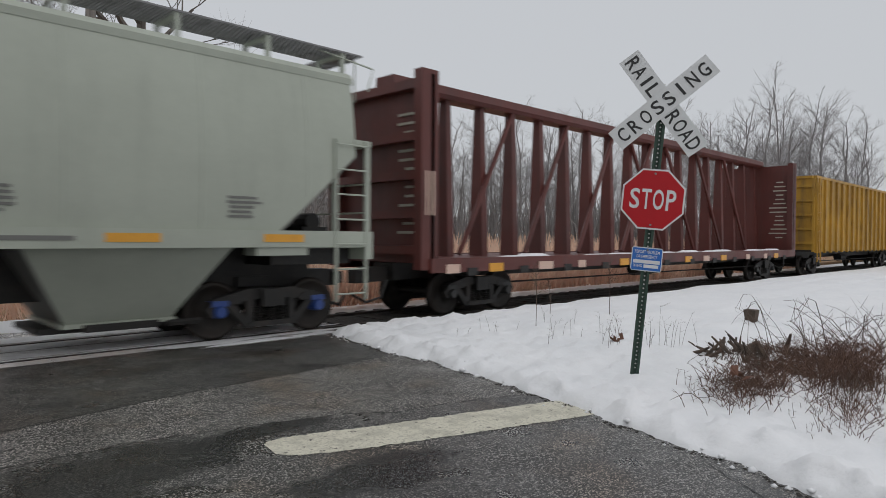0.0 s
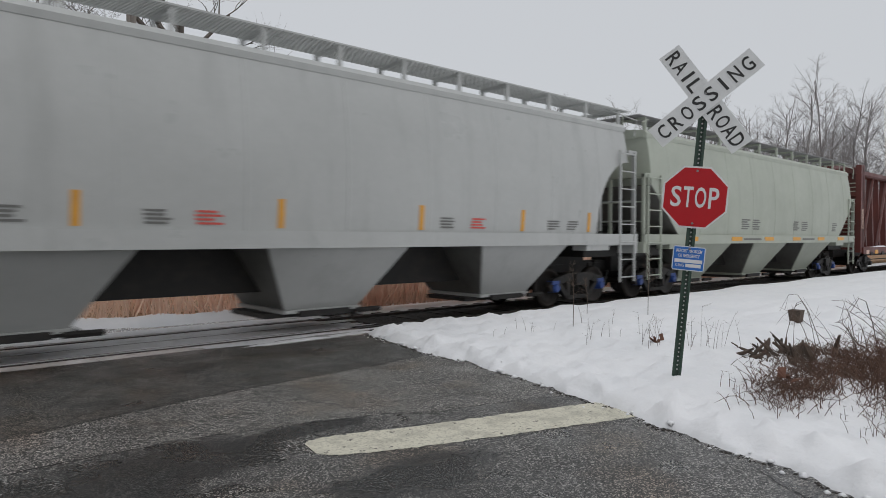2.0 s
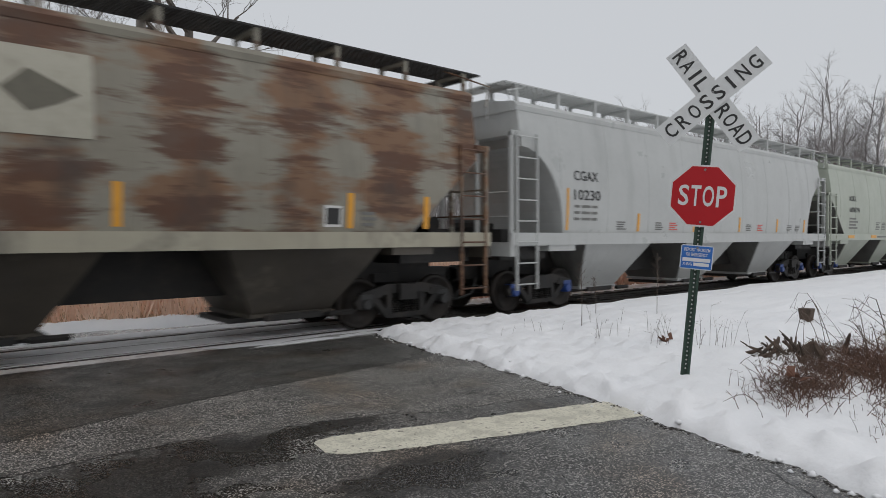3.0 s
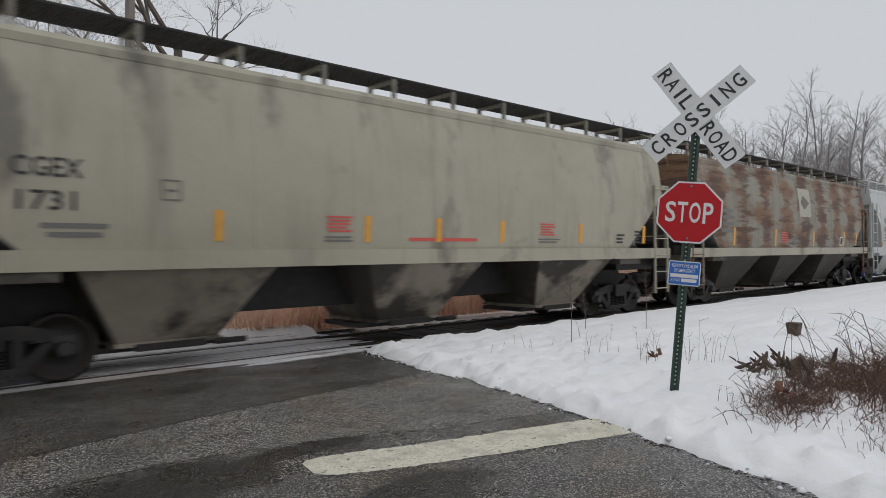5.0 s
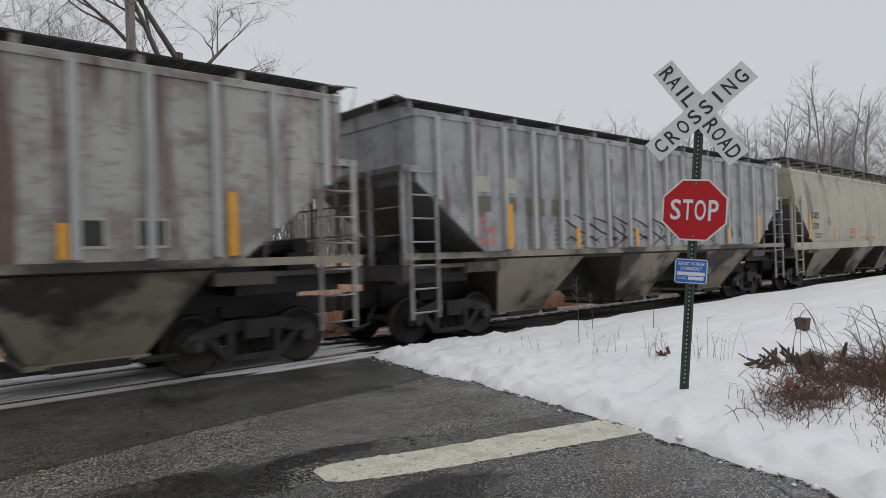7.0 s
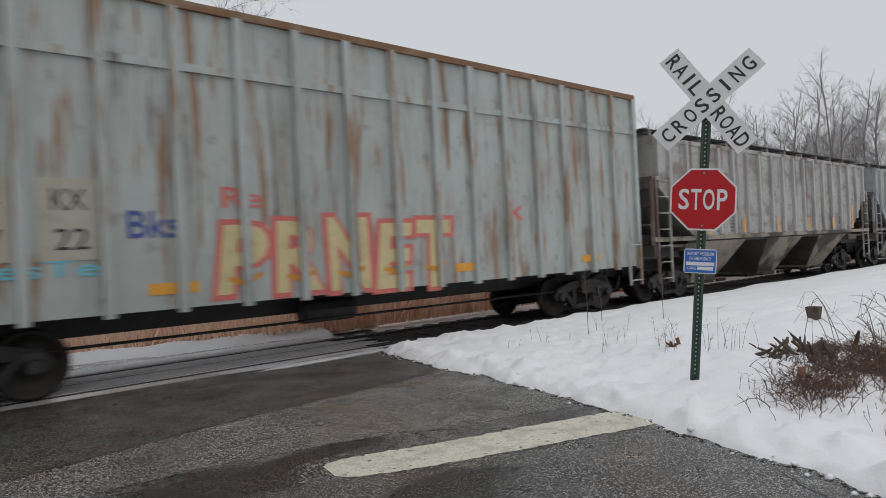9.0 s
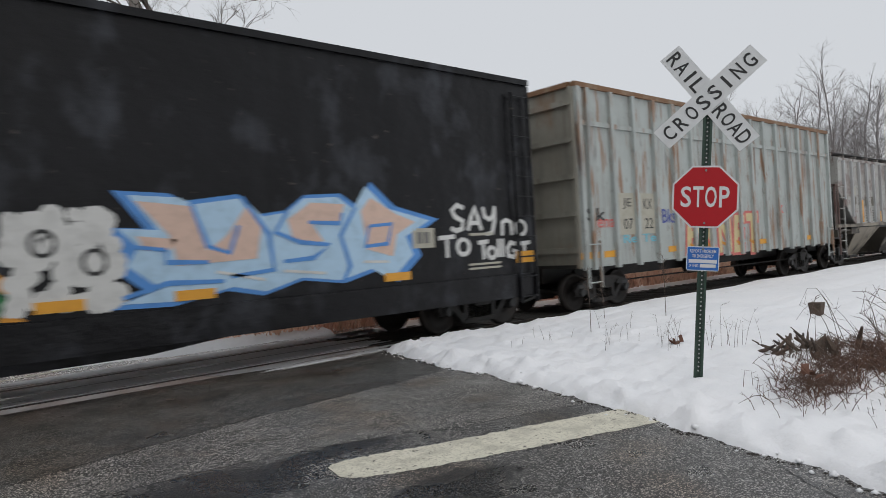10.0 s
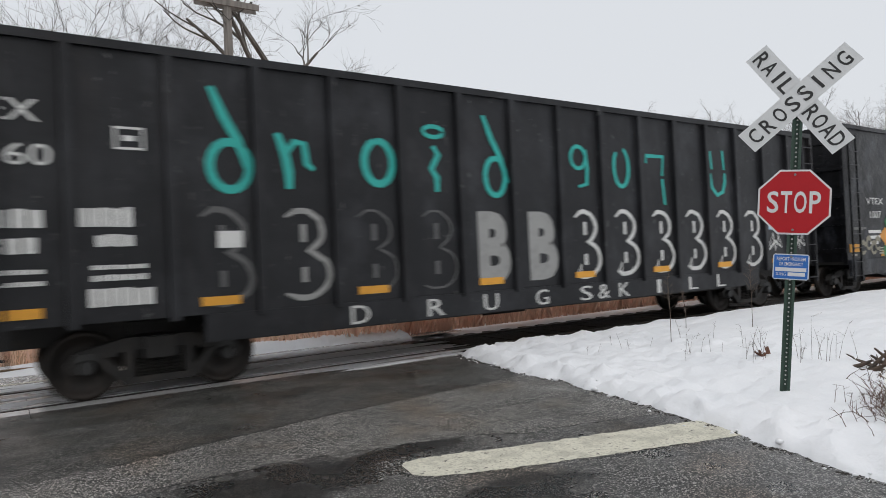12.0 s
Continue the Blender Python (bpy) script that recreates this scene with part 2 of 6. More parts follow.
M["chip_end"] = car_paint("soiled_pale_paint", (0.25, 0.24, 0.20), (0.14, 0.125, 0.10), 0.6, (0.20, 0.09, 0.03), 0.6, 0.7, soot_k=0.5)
# the bluish cloudy layer paints in sky highlights on the dented black sheet
M["black"] = car_paint("black_car_paint", (0.005, 0.005, 0.006), (0.010, 0.010, 0.012), 0.7, None, 0, 0.36, soot=(0.022, 0.023, 0.026), soot_k=0.5, spec=0.24, over=[((0.050, 0.054, 0.064), (1.5, 1.5, 0.9), 0.51, 0.68, 0.75), ((0.10, 0.085, 0.075), (5, 5, 7), 0.67, 0.72, 0.6)], dents=0.7)
M["black_ribbed"] = car_paint("black_ribbed_paint", (0.0145, 0.015, 0.017), (0.028, 0.029, 0.032), 0.7, (0.045, 0.035, 0.03), 0.3, 0.42, soot=(0.045, 0.046, 0.05), soot_k=0.4, rust_lo=0.62, spec=0.24, over=[((0.05, 0.052, 0.058), (1.2, 1.2, 0.9), 0.52, 0.70, 0.6), ((0.14, 0.14, 0.14), (9, 9, 5), 0.66, 0.70, 0.6)], dents=0.3)
M["oxide"] = car_paint("oxide_red_paint", (0.115, 0.027, 0.021), (0.07, 0.02, 0.016), 0.5, (0.03, 0.02, 0.018), 0.3, 0.5, soot_k=0.3)
M["yellow"] = car_paint("weathered_yellow_paint", (0.47, 0.26, 0.03), (0.32, 0.18, 0.03), 0.6, (0.12, 0.06, 0.02), 0.5, 0.55, soot_k=0.6)
# grime plus the shade below the overhang, both put into this dark colour
M["slope_grime_shade"] = car_paint("sooty_slope_sheet", (0.15, 0.148, 0.138), (0.08, 0.076, 0.068), 0.7, None, 0, 0.7, soot_k=0.6)
M["grime_tan"] = car_paint("grimy_underbody_paint", (0.31, 0.275, 0.22), (0.17, 0.145, 0.115), 0.6, None, 0, 0.7, soot_k=0.5, over=[((0.024, 0.021, 0.019), (0.5, 0.5, 0.7), 0.47, 0.57, 0.92)])
# soot on tan, darkened further to paint in the shade between the bays
M["sooty_shaded_bay"] = car_paint("soot_covered_tan_paint", (0.075, 0.065, 0.052), (0.03, 0.026, 0.022), 0.8, None, 0, 0.7, soot_k=0.6, over=[((0.20, 0.18, 0.14), (0.6, 0.6, 0.9), 0.60, 0.70, 0.6)])
M["panel_cream"] = surf("faded_cream_panel", (0.42, 0.40, 0.33), [((0.3, 0.28, 0.22), (5, 5, 5), 0.45, 0.7, 0.6)], 0.6)
M["rust_beam"] = surf("rusty_beam", (0.19, 0.10, 0.05), [((0.3, 0.25, 0.18), (3, 3, 3), 0.5, 0.7, 0.6)], 0.75, bump=(20, 0.4, 0.01))
M["grating"] = surf("galvanised_grating", (0.22, 0.22, 0.22), [((0.08, 0.08, 0.08), (2, 2, 2), 0.5, 0.7, 0.6)], 0.55, metal=0.3)
M["stripe_orange"] = surf("reflective_orange", (0.72, 0.34, 0.03), [((0.5, 0.23, 0.03), (6, 6, 6), 0.5, 0.7, 0.5)], 0.4)
M["ink"] = surf("black_lettering", (0.02, 0.02, 0.02), rough=0.5)
M["ink_grey"] = surf("faded_lettering", (0.16, 0.16, 0.15), rough=0.6)
M["white_ink"] = surf("white_lettering", (0.68, 0.68, 0.66), [((0.4, 0.4, 0.4), (6, 6, 6), 0.5, 0.7, 0.5)], 0.5)
M["red_ink"] = surf("red_lettering", (0.6, 0.09, 0.07), rough=0.5)


def spray(name, c):
    return surf("spray_" + name, c, [(tuple(x * 0.6 for x in c), (5, 5, 5), 0.48, 0.7, 0.5)], 0.5, grain=0.15)


for n, c in dict(teal=(0.02, 0.40, 0.35), white=(0.62, 0.62, 0.60), grey=(0.10, 0.10, 0.10), silver=(0.30, 0.30, 0.29), sky=(0.42, 0.60, 0.76), green=(0.022, 0.19, 0.055), forest=(0.012, 0.075, 0.035), orange=(0.62, 0.27, 0.03), blue=(0.08, 0.26, 0.62), pink=(0.66, 0.47, 0.38), cream=(0.60, 0.50, 0.27), red=(0.60, 0.15, 0.13), black=(0.02, 0.02, 0.02), cyan=(0.15, 0.5, 0.62), navy=(0.06, 0.08, 0.3), olive=(0.13, 0.12, 0.09), bone=(0.24, 0.22, 0.16)).items():
    M["s_" + n] = spray(n, c)
M["sign_white"] = surf("sign_white", (0.66, 0.67, 0.67), [((0.5, 0.5, 0.5), (4, 4, 4), 0.5, 0.75, 0.4)], 0.4)
M["sign_red"] = surf("sign_red", (0.42, 0.009, 0.015), [((0.34, 0.008, 0.012), (4, 4, 4), 0.45, 0.7, 0.5)], 0.45, grain=0.05, spec=0.3)
M["sign_blue"] = surf("sign_blue", (0.015, 0.13, 0.47), rough=0.35, grain=0.05)
M["post_green"] = surf("post_green", (0.025, 0.055, 0.038), [((0.05, 0.07, 0.055), (6, 6, 3), 0.5, 0.7, 0.6)], 0.55)
M["bark"] = surf("bark", (0.15, 0.135, 0.12), [((0.07, 0.063, 0.056), (3, 3, 0.8), 0.42, 0.65, 0.8)], 0.9, grain=0.3)
# paler, greyer bark for the far woods: distance haze put into the colour
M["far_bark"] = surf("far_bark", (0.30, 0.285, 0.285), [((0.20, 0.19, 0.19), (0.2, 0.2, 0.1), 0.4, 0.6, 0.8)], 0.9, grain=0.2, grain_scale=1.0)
M["pine"] = surf("pine_needles", (0.05, 0.065, 0.045), [((0.09, 0.10, 0.07), (2, 2, 2), 0.45, 0.65, 0.7)], 0.8)
M["reed"] = surf("dry_reed", (0.76, 0.53, 0.41), [((0.84, 0.66, 0.53), (1.4, 1.4, 0.6), 0.42, 0.62, 0.8), ((0.46, 0.25, 0.17), (3, 3, 0.6), 0.60, 0.72, 0.5)], 0.85)
nt = M["reed"].node_tree
leaf = nt.nodes.new("ShaderNodeBsdfTranslucent")
both = nt.nodes.new("ShaderNodeMixShader")
both.inputs[0].default_value = 0.55
nt.links.new(nt.nodes["Principled BSDF"].inputs["Base Color"].links[0].from_socket, leaf.inputs["Color"])
nt.links.new(nt.nodes["Principled BSDF"].outputs[0], both.inputs[1])
nt.links.new(leaf.outputs[0], both.inputs[2])
nt.links.new(both.outputs[0], nt.nodes["Material Output"].inputs["Surface"])
M["field"] = surf("dry_field", (0.34, 0.22, 0.13), [((0.55, 0.5, 0.45), (0.25, 0.25, 0.25), 0.55, 0.7, 0.6)], 0.9, bump=(5, 0.8, 0.1))
M["twig_red"] = surf("red_brown_twigs", (0.095, 0.050, 0.034), [((0.20, 0.115, 0.075), (4, 4, 4), 0.48, 0.65, 0.7)], 0.8)
M["twig_grey"] = surf("grey_twigs", (0.12, 0.09, 0.07), [((0.08, 0.06, 0.05), (4, 4, 4), 0.45, 0.65, 0.7)], 0.85)
M["wood_rot"] = surf("rotting_wood", (0.10, 0.07, 0.052), [((0.03, 0.024, 0.02), (7, 7, 2), 0.45, 0.65, 0.8)], 0.9, bump=(20, 0.8, 0.03))
M["leaf_dead"] = surf("dead_leaf", (0.13, 0.058, 0.036), rough=0.8)
M["pole_wood"] = surf("pole_wood", (0.24, 0.22, 0.20), [((0.12, 0.11, 0.1), (6, 6, 0.6), 0.45, 0.65, 0.7)], 0.85)


# ---- mesh helpers ----
class Shape:
    """Collects vertices and faces of one mesh."""

    def __init__(self):
        self.v, self.f = [], []

    def add(self, verts, faces):
        k = len(self.v)
        self.v += [tuple(p) for p in verts]
        self.f += [tuple(i + k for i in q) for q in faces]
        return self

    def box(self, x0, x1, y0, y1, z0, z1):
        return self.add([(x0, y0, z0), (x1, y0, z0), (x1, y1, z0), (x0, y1, z0), (x0, y0, z1), (x1, y0, z1), (x1, y1, z1), (x0, y1, z1)],
                        [(3, 2, 1, 0), (4, 5, 6, 7), (0, 1, 5, 4), (1, 2, 6, 5), (2, 3, 7, 6), (3, 0, 4, 7)])

    def prism(self, poly, y0, y1):
        """An x-z outline, anticlockwise as seen from -y, drawn out from y0 to y1."""
        n = len(poly)
        vs = [(x, y0, z) for x, z in poly] + [(x, y1, z) for x, z in poly]
        fs = [tuple(range(n)), tuple(range(2 * n - 1, n - 1, -1))]
        fs += [(i, i + n, (i + 1) % n + n, (i + 1) % n) for i in range(n)]
        return self.add(vs, fs)

    def along(self, poly, x0, x1):
        """A y-z outline drawn out along x."""
        n = len(poly)
        vs = [(x0, y, z) for y, z in poly] + [(x1, y, z) for y, z in poly]
        fs = [tuple(range(n - 1, -1, -1)), tuple(range(n, 2 * n))]
        fs += [(i, (i + 1) % n, (i + 1) % n + n, i + n) for i in range(n)]
        return self.add(vs, fs)

    def frustum(self, bx0, bx1, by0, by1, z0, tx0, tx1, ty0, ty1, z1):
        return self.add([(bx0, by0, z0), (bx1, by0, z0), (bx1, by1, z0), (bx0, by1, z0), (tx0, ty0, z1), (tx1, ty0, z1), (tx1, ty1, z1), (tx0, ty1, z1)],
                        [(3, 2, 1, 0), (4, 5, 6, 7), (0, 1, 5, 4), (1, 2, 6, 5), (2, 3, 7, 6), (3, 0, 4, 7)])

    def tube(self, pts, radii, n=5):
        pts = [Vector(p) for p in pts]
        if not isinstance(radii, (list, tuple)):
            radii = [radii] * len(pts)
        vs, fs = [], []
        for i, p in enumerate(pts):
            d = (pts[min(i + 1, len(pts) - 1)] - pts[max(i - 1, 0)]).normalized()
            a = d.cross(Vector((0.31, 0.17, 0.93)) if abs(d.z) < 0.9 else Vector((1, 0.2, 0))).normalized()
            b = d.cross(a)
            vs += [p + (a * math.cos(6.2832 * k / n) + b * math.sin(6.2832 * k / n)) * radii[i] for k in range(n)]
        for i in range(len(pts) - 1):
            fs += [(i * n + k, i * n + (k + 1) % n, (i + 1) * n + (k + 1) % n, (i + 1) * n + k) for k in range(n)]
        m = len(pts) - 1
        fs += [tuple(range(n - 1, -1, -1)), tuple(m * n + k for k in range(n))]
        return self.add(vs, fs)

    def lathe_y(self, prof, n=28, cx=0.0, cz=0.0):
        """A profile of (radius, y) turned round the y axis through cx, cz."""
        vs, fs = [], []
        for r, y in prof:
            vs += [(cx + r * math.cos(6.2832 * k / n), y, cz + r * math.sin(6.2832 * k / n)) for k in range(n)]
        for i in range(len(prof) - 1):
            fs += [(i * n + k, (i + 1) * n + k, (i + 1) * n + (k + 1) % n, i * n + (k + 1) % n) for k in range(n)]
        return self.add(vs, fs)

    def mesh(self, name, mat, smooth=False):
        me = bpy.data.meshes.new(name)
        me.from_pydata(self.v, [], self.f)
        me.materials.append(mat)
        if smooth:
            me.polygons.foreach_set("use_smooth", [True] * len(me.polygons))
        me.update()
        return me


def part(name, shape, mat, parent, label="", smooth=False):
    me = shape if isinstance(shape, bpy.types.Mesh) else shape.mesh(name, mat, smooth)
    ob = new(name, me)
    ob.parent = parent
    return tagged(ob, label)


def thing(name, label, category, group="", kind="", m=None):
    ob = tagged(new(name), label, category, group, kind)
    if m is not None:
        ob.matrix_basis = m
    return ob


def solo(name, shape, mat, label, category, group="", kind="", smooth=False):
    return tagged(new(name, shape.mesh(name, mat, smooth)), label, category, group, kind)


def letters(body, mat, parent, box, y, name="lettering", fat=0.0, shear=0.0, thick=0.004, label=""):
    """Built-in font text fitted into box = (x0, x1, z0, z1) on the side that faces -y."""
    cu = bpy.data.curves.new(name, "FONT")
    cu.body, cu.offset, cu.shear, cu.extrude, cu.resolution_u = body, fat, shear, 0.01, 3
    ob = bpy.data.objects.new("tmp", cu)
    scene.collection.objects.link(ob)
    bpy.context.view_layer.update()
    me = bpy.data.meshes.new_from_object(ob.evaluated_get(bpy.context.evaluated_depsgraph_get()))
    bpy.data.objects.remove(ob)
    co = np.empty(len(me.vertices) * 3)
    me.vertices.foreach_get("co", co)
    co = co.reshape(-1, 3)
    lo, hi = co.min(0), co.max(0)
    u = (co - lo) / np.maximum(hi - lo, 1e-6)
    x0, x1, z0, z1 = box
    out = np.stack([x0 + u[:, 0] * (x1 - x0), y - u[:, 2] * thick, z0 + u[:, 1] * (z1 - z0)], 1)
    me.vertices.foreach_set("co", out.ravel())
    me.materials.clear()
    me.materials.append(mat)
    me.update()
    return part(name, me, mat, parent, label)


def bars(rows, mat, parent, y, name="marking"):
    """Small unreadable writing as bars: (x0, x1, z0, z1)."""
    for x0, x1, z0, z1 in rows:
        part(name, Shape().box(x0, x1, y - 0.005, y + 0.002, z0, z1), mat, parent)


def lines(x0, x1, z0, z1, n, rng):
    h = (z1 - z0) / n
    return [(x0 + rng.uniform(0, 0.1) * (x1 - x0), x1 - rng.uniform(0, 0.35) * (x1 - x0), z0 + i * h, z0 + i * h + h * 0.55) for i in range(n)]


# ---- ground: snow sheet to the horizon ----
TRACK_Y = 10.95
EDGE_Y = [-40, -6, 0.0, 1.68, 2.2, 2.7, 3.13, 3.7, 4.5, 5.57, 6.5, 7.28, 8.55, 10.04, 10.3]
EDGE_X = [-4, 2.4, 4.25, 4.90, 5.18, 5.26, 5.42, 5.57, 5.80, 6.10, 6.25, 6.30, 6.52, 6.90, 7.3]


def smooth(a, b, x):
    u = np.clip((x - a) / (b - a), 0, 1)
    return u * u * (3 - 2 * u)


def axis(dense0, dense1, step, far):
    a = list(np.arange(dense0, dense1, step))
    hi, lo, s = [a[-1]], [a[0]], step
    while hi[-1] < far:
        s = min(s * 1.16, 250)
        hi.append(hi[-1] + s)
        lo.append(lo[-1] - s)
    return np.array(lo[:0:-1] + a + hi[1:])


def fbm(x, y, f, seed=0.0):
    return noise.fractal(Vector((x * f, y * f, seed)), 1.0, 2.0, 4)


def snow_height(x, y):
    """Height of the snow at one place: nothing on the road, a ploughed lip, a low rise and the far verge."""
    edge = float(np.interp(y, EDGE_Y, EDGE_X)) + 0.09 * fbm(x, y, 2.2, 5) + 0.03 * fbm(x, y, 8.0, 9)
    d = x - edge
    if y < 11:
        lip = (0.13 + 0.05 * fbm(x, y, 2.2, 2) + 0.035 * fbm(x, y, 7.0, 4)) * float(smooth(0.0, 0.34, d)) ** 0.55 + 0.13 * max(fbm(x, y, 3.4, 12), 0.0) * float(smooth(0.02, 0.2, d) * smooth(1.0, 0.35, d))
        bank = lip + (0.10 + 0.05 * fbm(x, y, 0.7, 1)) * float(smooth(0.3, 2.2, d)) + 0.03 * fbm(x, y, 2.2, 7) * float(smooth(0.3, 1.0, d))
        shoulder = float(smooth(9.75 - 0.6 * smooth(7.0, 9.0, x) + 0.12 * fbm(x, y, 1.5, 3), 9.35 - 0.75 * smooth(7.0, 9.0, x), y))
        return -0.10 + (bank + 0.10) * shoulder * float(smooth(-0.02, 0.02, d)) if d > -0.02 else -0.10
    far_edge = float(np.interp(x, [-60, -6, 0.2, 2.2, 3.2, 4.5, 6.1, 7.3, 9, 400], [13.3, 13.3, 13.3, 13.3, 12.95, 12.65, 12.45, 12.35, 12.3, 12.3])) + 0.12 * fbm(x, y, 2.0, 8)
    rise = float(smooth(far_edge, far_edge + 0.3, y))
    return -0.10 + rise * ((0.25 if x < 7.6 else 0.02) + 0.07 * fbm(x, y, 1.8, 6) - (0.10 if x < 7.6 else 0.0) * float(smooth(far_edge + 0.5, far_edge + 1.6, y)))


gx, gy = axis(3.8, 9.2, 0.055, 2600), axis(0.6, 10.6, 0.055, 2600)
gs = Shape()
gs.v = [(x, y, snow_height(x, y)) for y in gy for x in gx]
nx = len(gx)
gs.f = [(j * nx + i, j * nx + i + 1, (j + 1) * nx + i + 1, (j + 1) * nx + i) for j in range(len(gy) - 1) for i in range(nx - 1)]
ground = solo("ground", gs, M["snow"], "white snow cover with a lumpy ploughed edge along the road", "snow", kind="structure", smooth=True)

# snow crumbs along the ploughed edge
rng = random.Random(4)
crumbs = Shape()
for i in range(90):
    y = rng.uniform(1.2, 9.9)
    x = float(np.interp(y, EDGE_Y, EDGE_X)) + rng.gauss(-0.01, 0.06)
    r = abs(rng.gauss(0, 0.013)) + 0.006 + (0.022 if i % 13 == 0 else 0.0)
    zc = max(snow_height(x, y), 0.0)
    pts = []
    for a, b in ((0, 0), (1, 0), (1, 1.25), (1, 2.5), (1, 3.75), (1, 5), (2, 0)):
        if a == 1:
            pts.append((x + r * math.cos(b) * rng.uniform(0.8, 1.3), y + r * math.sin(b) * rng.uniform(0.8, 1.3), zc + r * rng.uniform(0.0, 0.5)))
        else:
            pts.append((x, y, zc + (r * 0.9 if a == 2 else -r * 0.5)))
    crumbs.add(pts, [(0, 2, 1), (0, 3, 2), (0, 4, 3), (0, 5, 4), (0, 1, 5), (6, 1, 2), (6, 2, 3), (6, 3, 4), (6, 4, 5), (6, 5, 1)])
solo("snow_crumbs", crumbs, M["snow"], "loose lumps of snow along the road edge", "snow", kind="stuff", smooth=True)

# dark grit along the foot of the snow
grit = Shape()
for i in range(420):
    y = rng.uniform(1.0, 9.7)
    x = float(np.interp(y, EDGE_Y, EDGE_X))
    x += 0.09 * fbm(x, y, 2.2, 5) + rng.gauss(-0.02, 0.022)
    r, t0 = rng.uniform(0.004, 0.013), rng.uniform(0, 6.28)
    ring = [(x + r * rng.uniform(0.7, 2.2) * math.cos(t0 + k * 1.257), y + r * rng.uniform(0.7, 2.2) * math.sin(t0 + k * 1.257), 0.002) for k in range(5)]
    grit.add([*ring, (x, y, 0.004 + r * 0.6)], [(k, (k + 1) % 5, 5) for k in range(5)])
solo("road_grit", grit, M["tie"], "dark grit and leaf crumbs along the foot of the snow", "grit", kind="stuff")

# ---- road: three ages of asphalt, butted at their seams ----
SEAM1 = [(-14, 6.0), (1.0, 6.62), (1.86, 6.78), (2.98, 6.98), (4.09, 7.1), (6.22, 7.26), (9, 7.4)]
SEAM2 = [(-14, 6.3 - 0.6), (0.6, 5.75), (2.2, 5.72), (3.32, 5.46), (3.95, 5.23), (4.3, 4.97), (4.97, 4.86), (5.77, 4.57), (9, 3.9)]


def strip(lower, upper, z):
    xs = sorted({p[0] for p in lower} | {p[0] for p in upper} | set(np.arange(-14, 9, 0.5)))
    lo = [float(np.interp(x, *zip(*lower))) for x in xs]
    hi = [float(np.interp(x, *zip(*upper))) for x in xs]
    s, n = Shape(), len(xs)
    s.v = [(x, y, z) for x, y in zip(xs, lo)] + [(x, y, z) for x, y in zip(xs, hi)]
    s.f = [(i, i + 1, n + i + 1, n + i) for i in range(n - 1)]
    return s


road = thing("road", "wet patched asphalt road at the level crossing", "road", kind="structure")
part("road_surface", strip([(-14, -14), (9, -14)], SEAM2, 0.0), M["asphalt_wet"], road, "coarse old asphalt with wet dark patches")
part("road_surface", strip(SEAM2, SEAM1, 0.0), M["asphalt_old"], road, "worn grey asphalt")
part("road_surface", strip(SEAM1, [(-14, 9.45), (9, 9.45)], 0.0), M["asphalt_new"], road, "smooth dark asphalt beside the rails")
part("road_surface", strip([(-14, 12.45), (9, 12.45)], [(-14, 16), (9, 16)], 0.0), M["asphalt_far"], road, "wet asphalt past the rails, its sky sheen put into pale stones")


def crack(pts, w, z, seed):
    r, s, dense = random.Random(seed), Shape(), []
    for (x0, y0), (x1, y1) in zip(pts, pts[1:]):
        k = max(2, int(math.hypot(x1 - x0, y1 - y0) / 0.07))
        dense += [(x0 + (x1 - x0) * i / k + r.gauss(0, 0.007), y0 + (y1 - y0) * i / k + r.gauss(0, 0.011)) for i in range(k)]
    n = len(dense)
    ws = [w * r.uniform(0.3, 1.3) for _ in dense]
    s.v = [(x, y - q / 2, z) for (x, y), q in zip(dense, ws)] + [(x, y + q / 2, z) for (x, y), q in zip(dense, ws)]
    s.f = [(i, i + 1, n + i + 1, n + i) for i in range(n - 1)]
    return s


part("seam", crack(SEAM1[1:-1], 0.022, 0.003, 1), M["seam"], road)
part("crack", crack(SEAM2[1:-1], 0.018, 0.003, 2), M["seam"], road)
part("crack", crack([(4.05, 1.2), (4.3, 1.62), (4.62, 1.78), (4.85, 2.1), (5.1, 2.45)], 0.022, 0.003, 3), M["seam"], road)
part("crack", crack([(5.0, 1.55), (5.2, 2.0), (5.24, 2.5)], 0.03, 0.003, 5), M["seam"], road)

# worn stop line, ragged at both edges
r5 = random.Random(12)
sl = Shape()
LINE = [((2.95, 4.96), (2.90, 4.70)), ((3.02, 5.0), (2.95, 4.60)), ((3.12, 5.01), (3.05, 4.53)), ((3.35, 4.96), (3.15, 4.48)), ((3.76, 4.80), (3.55, 4.30)), ((4.6, 4.55), (4.4, 4.03)), ((5.2, 4.37), (4.95, 3.85)), ((5.9, 4.15), (5.7, 3.60))]
top, bot = [], []
for (a, b), (c, d) in zip(LINE, LINE[1:]):
    for i in range(14):
        u = i / 14
        top.append((a[0] + (c[0] - a[0]) * u, a[1] + (c[1] - a[1]) * u + r5.gauss(0, 0.009), 0.004))
        bot.append((b[0] + (d[0] - b[0]) * u, b[1] + (d[1] - b[1]) * u + r5.gauss(0, 0.009), 0.004))
n = len(top)
sl.v = top + bot
sl.f = [(n + i, n + i + 1, i + 1, i) for i in range(n - 1)]
part("stop_line", sl, M["road_paint"], road, "worn cream-white painted stop line")
el = Shape()
el.v = [(-0.5, 11.0 + 1.5, 0.004), (1.57, 12.55, 0.004), (3.4, 13.2, 0.004), (3.35, 13.33, 0.004), (1.55, 12.68, 0.004), (-0.5, 12.62, 0.004)]
el.f = [(0, 1, 4, 5), (1, 2, 3, 4)]
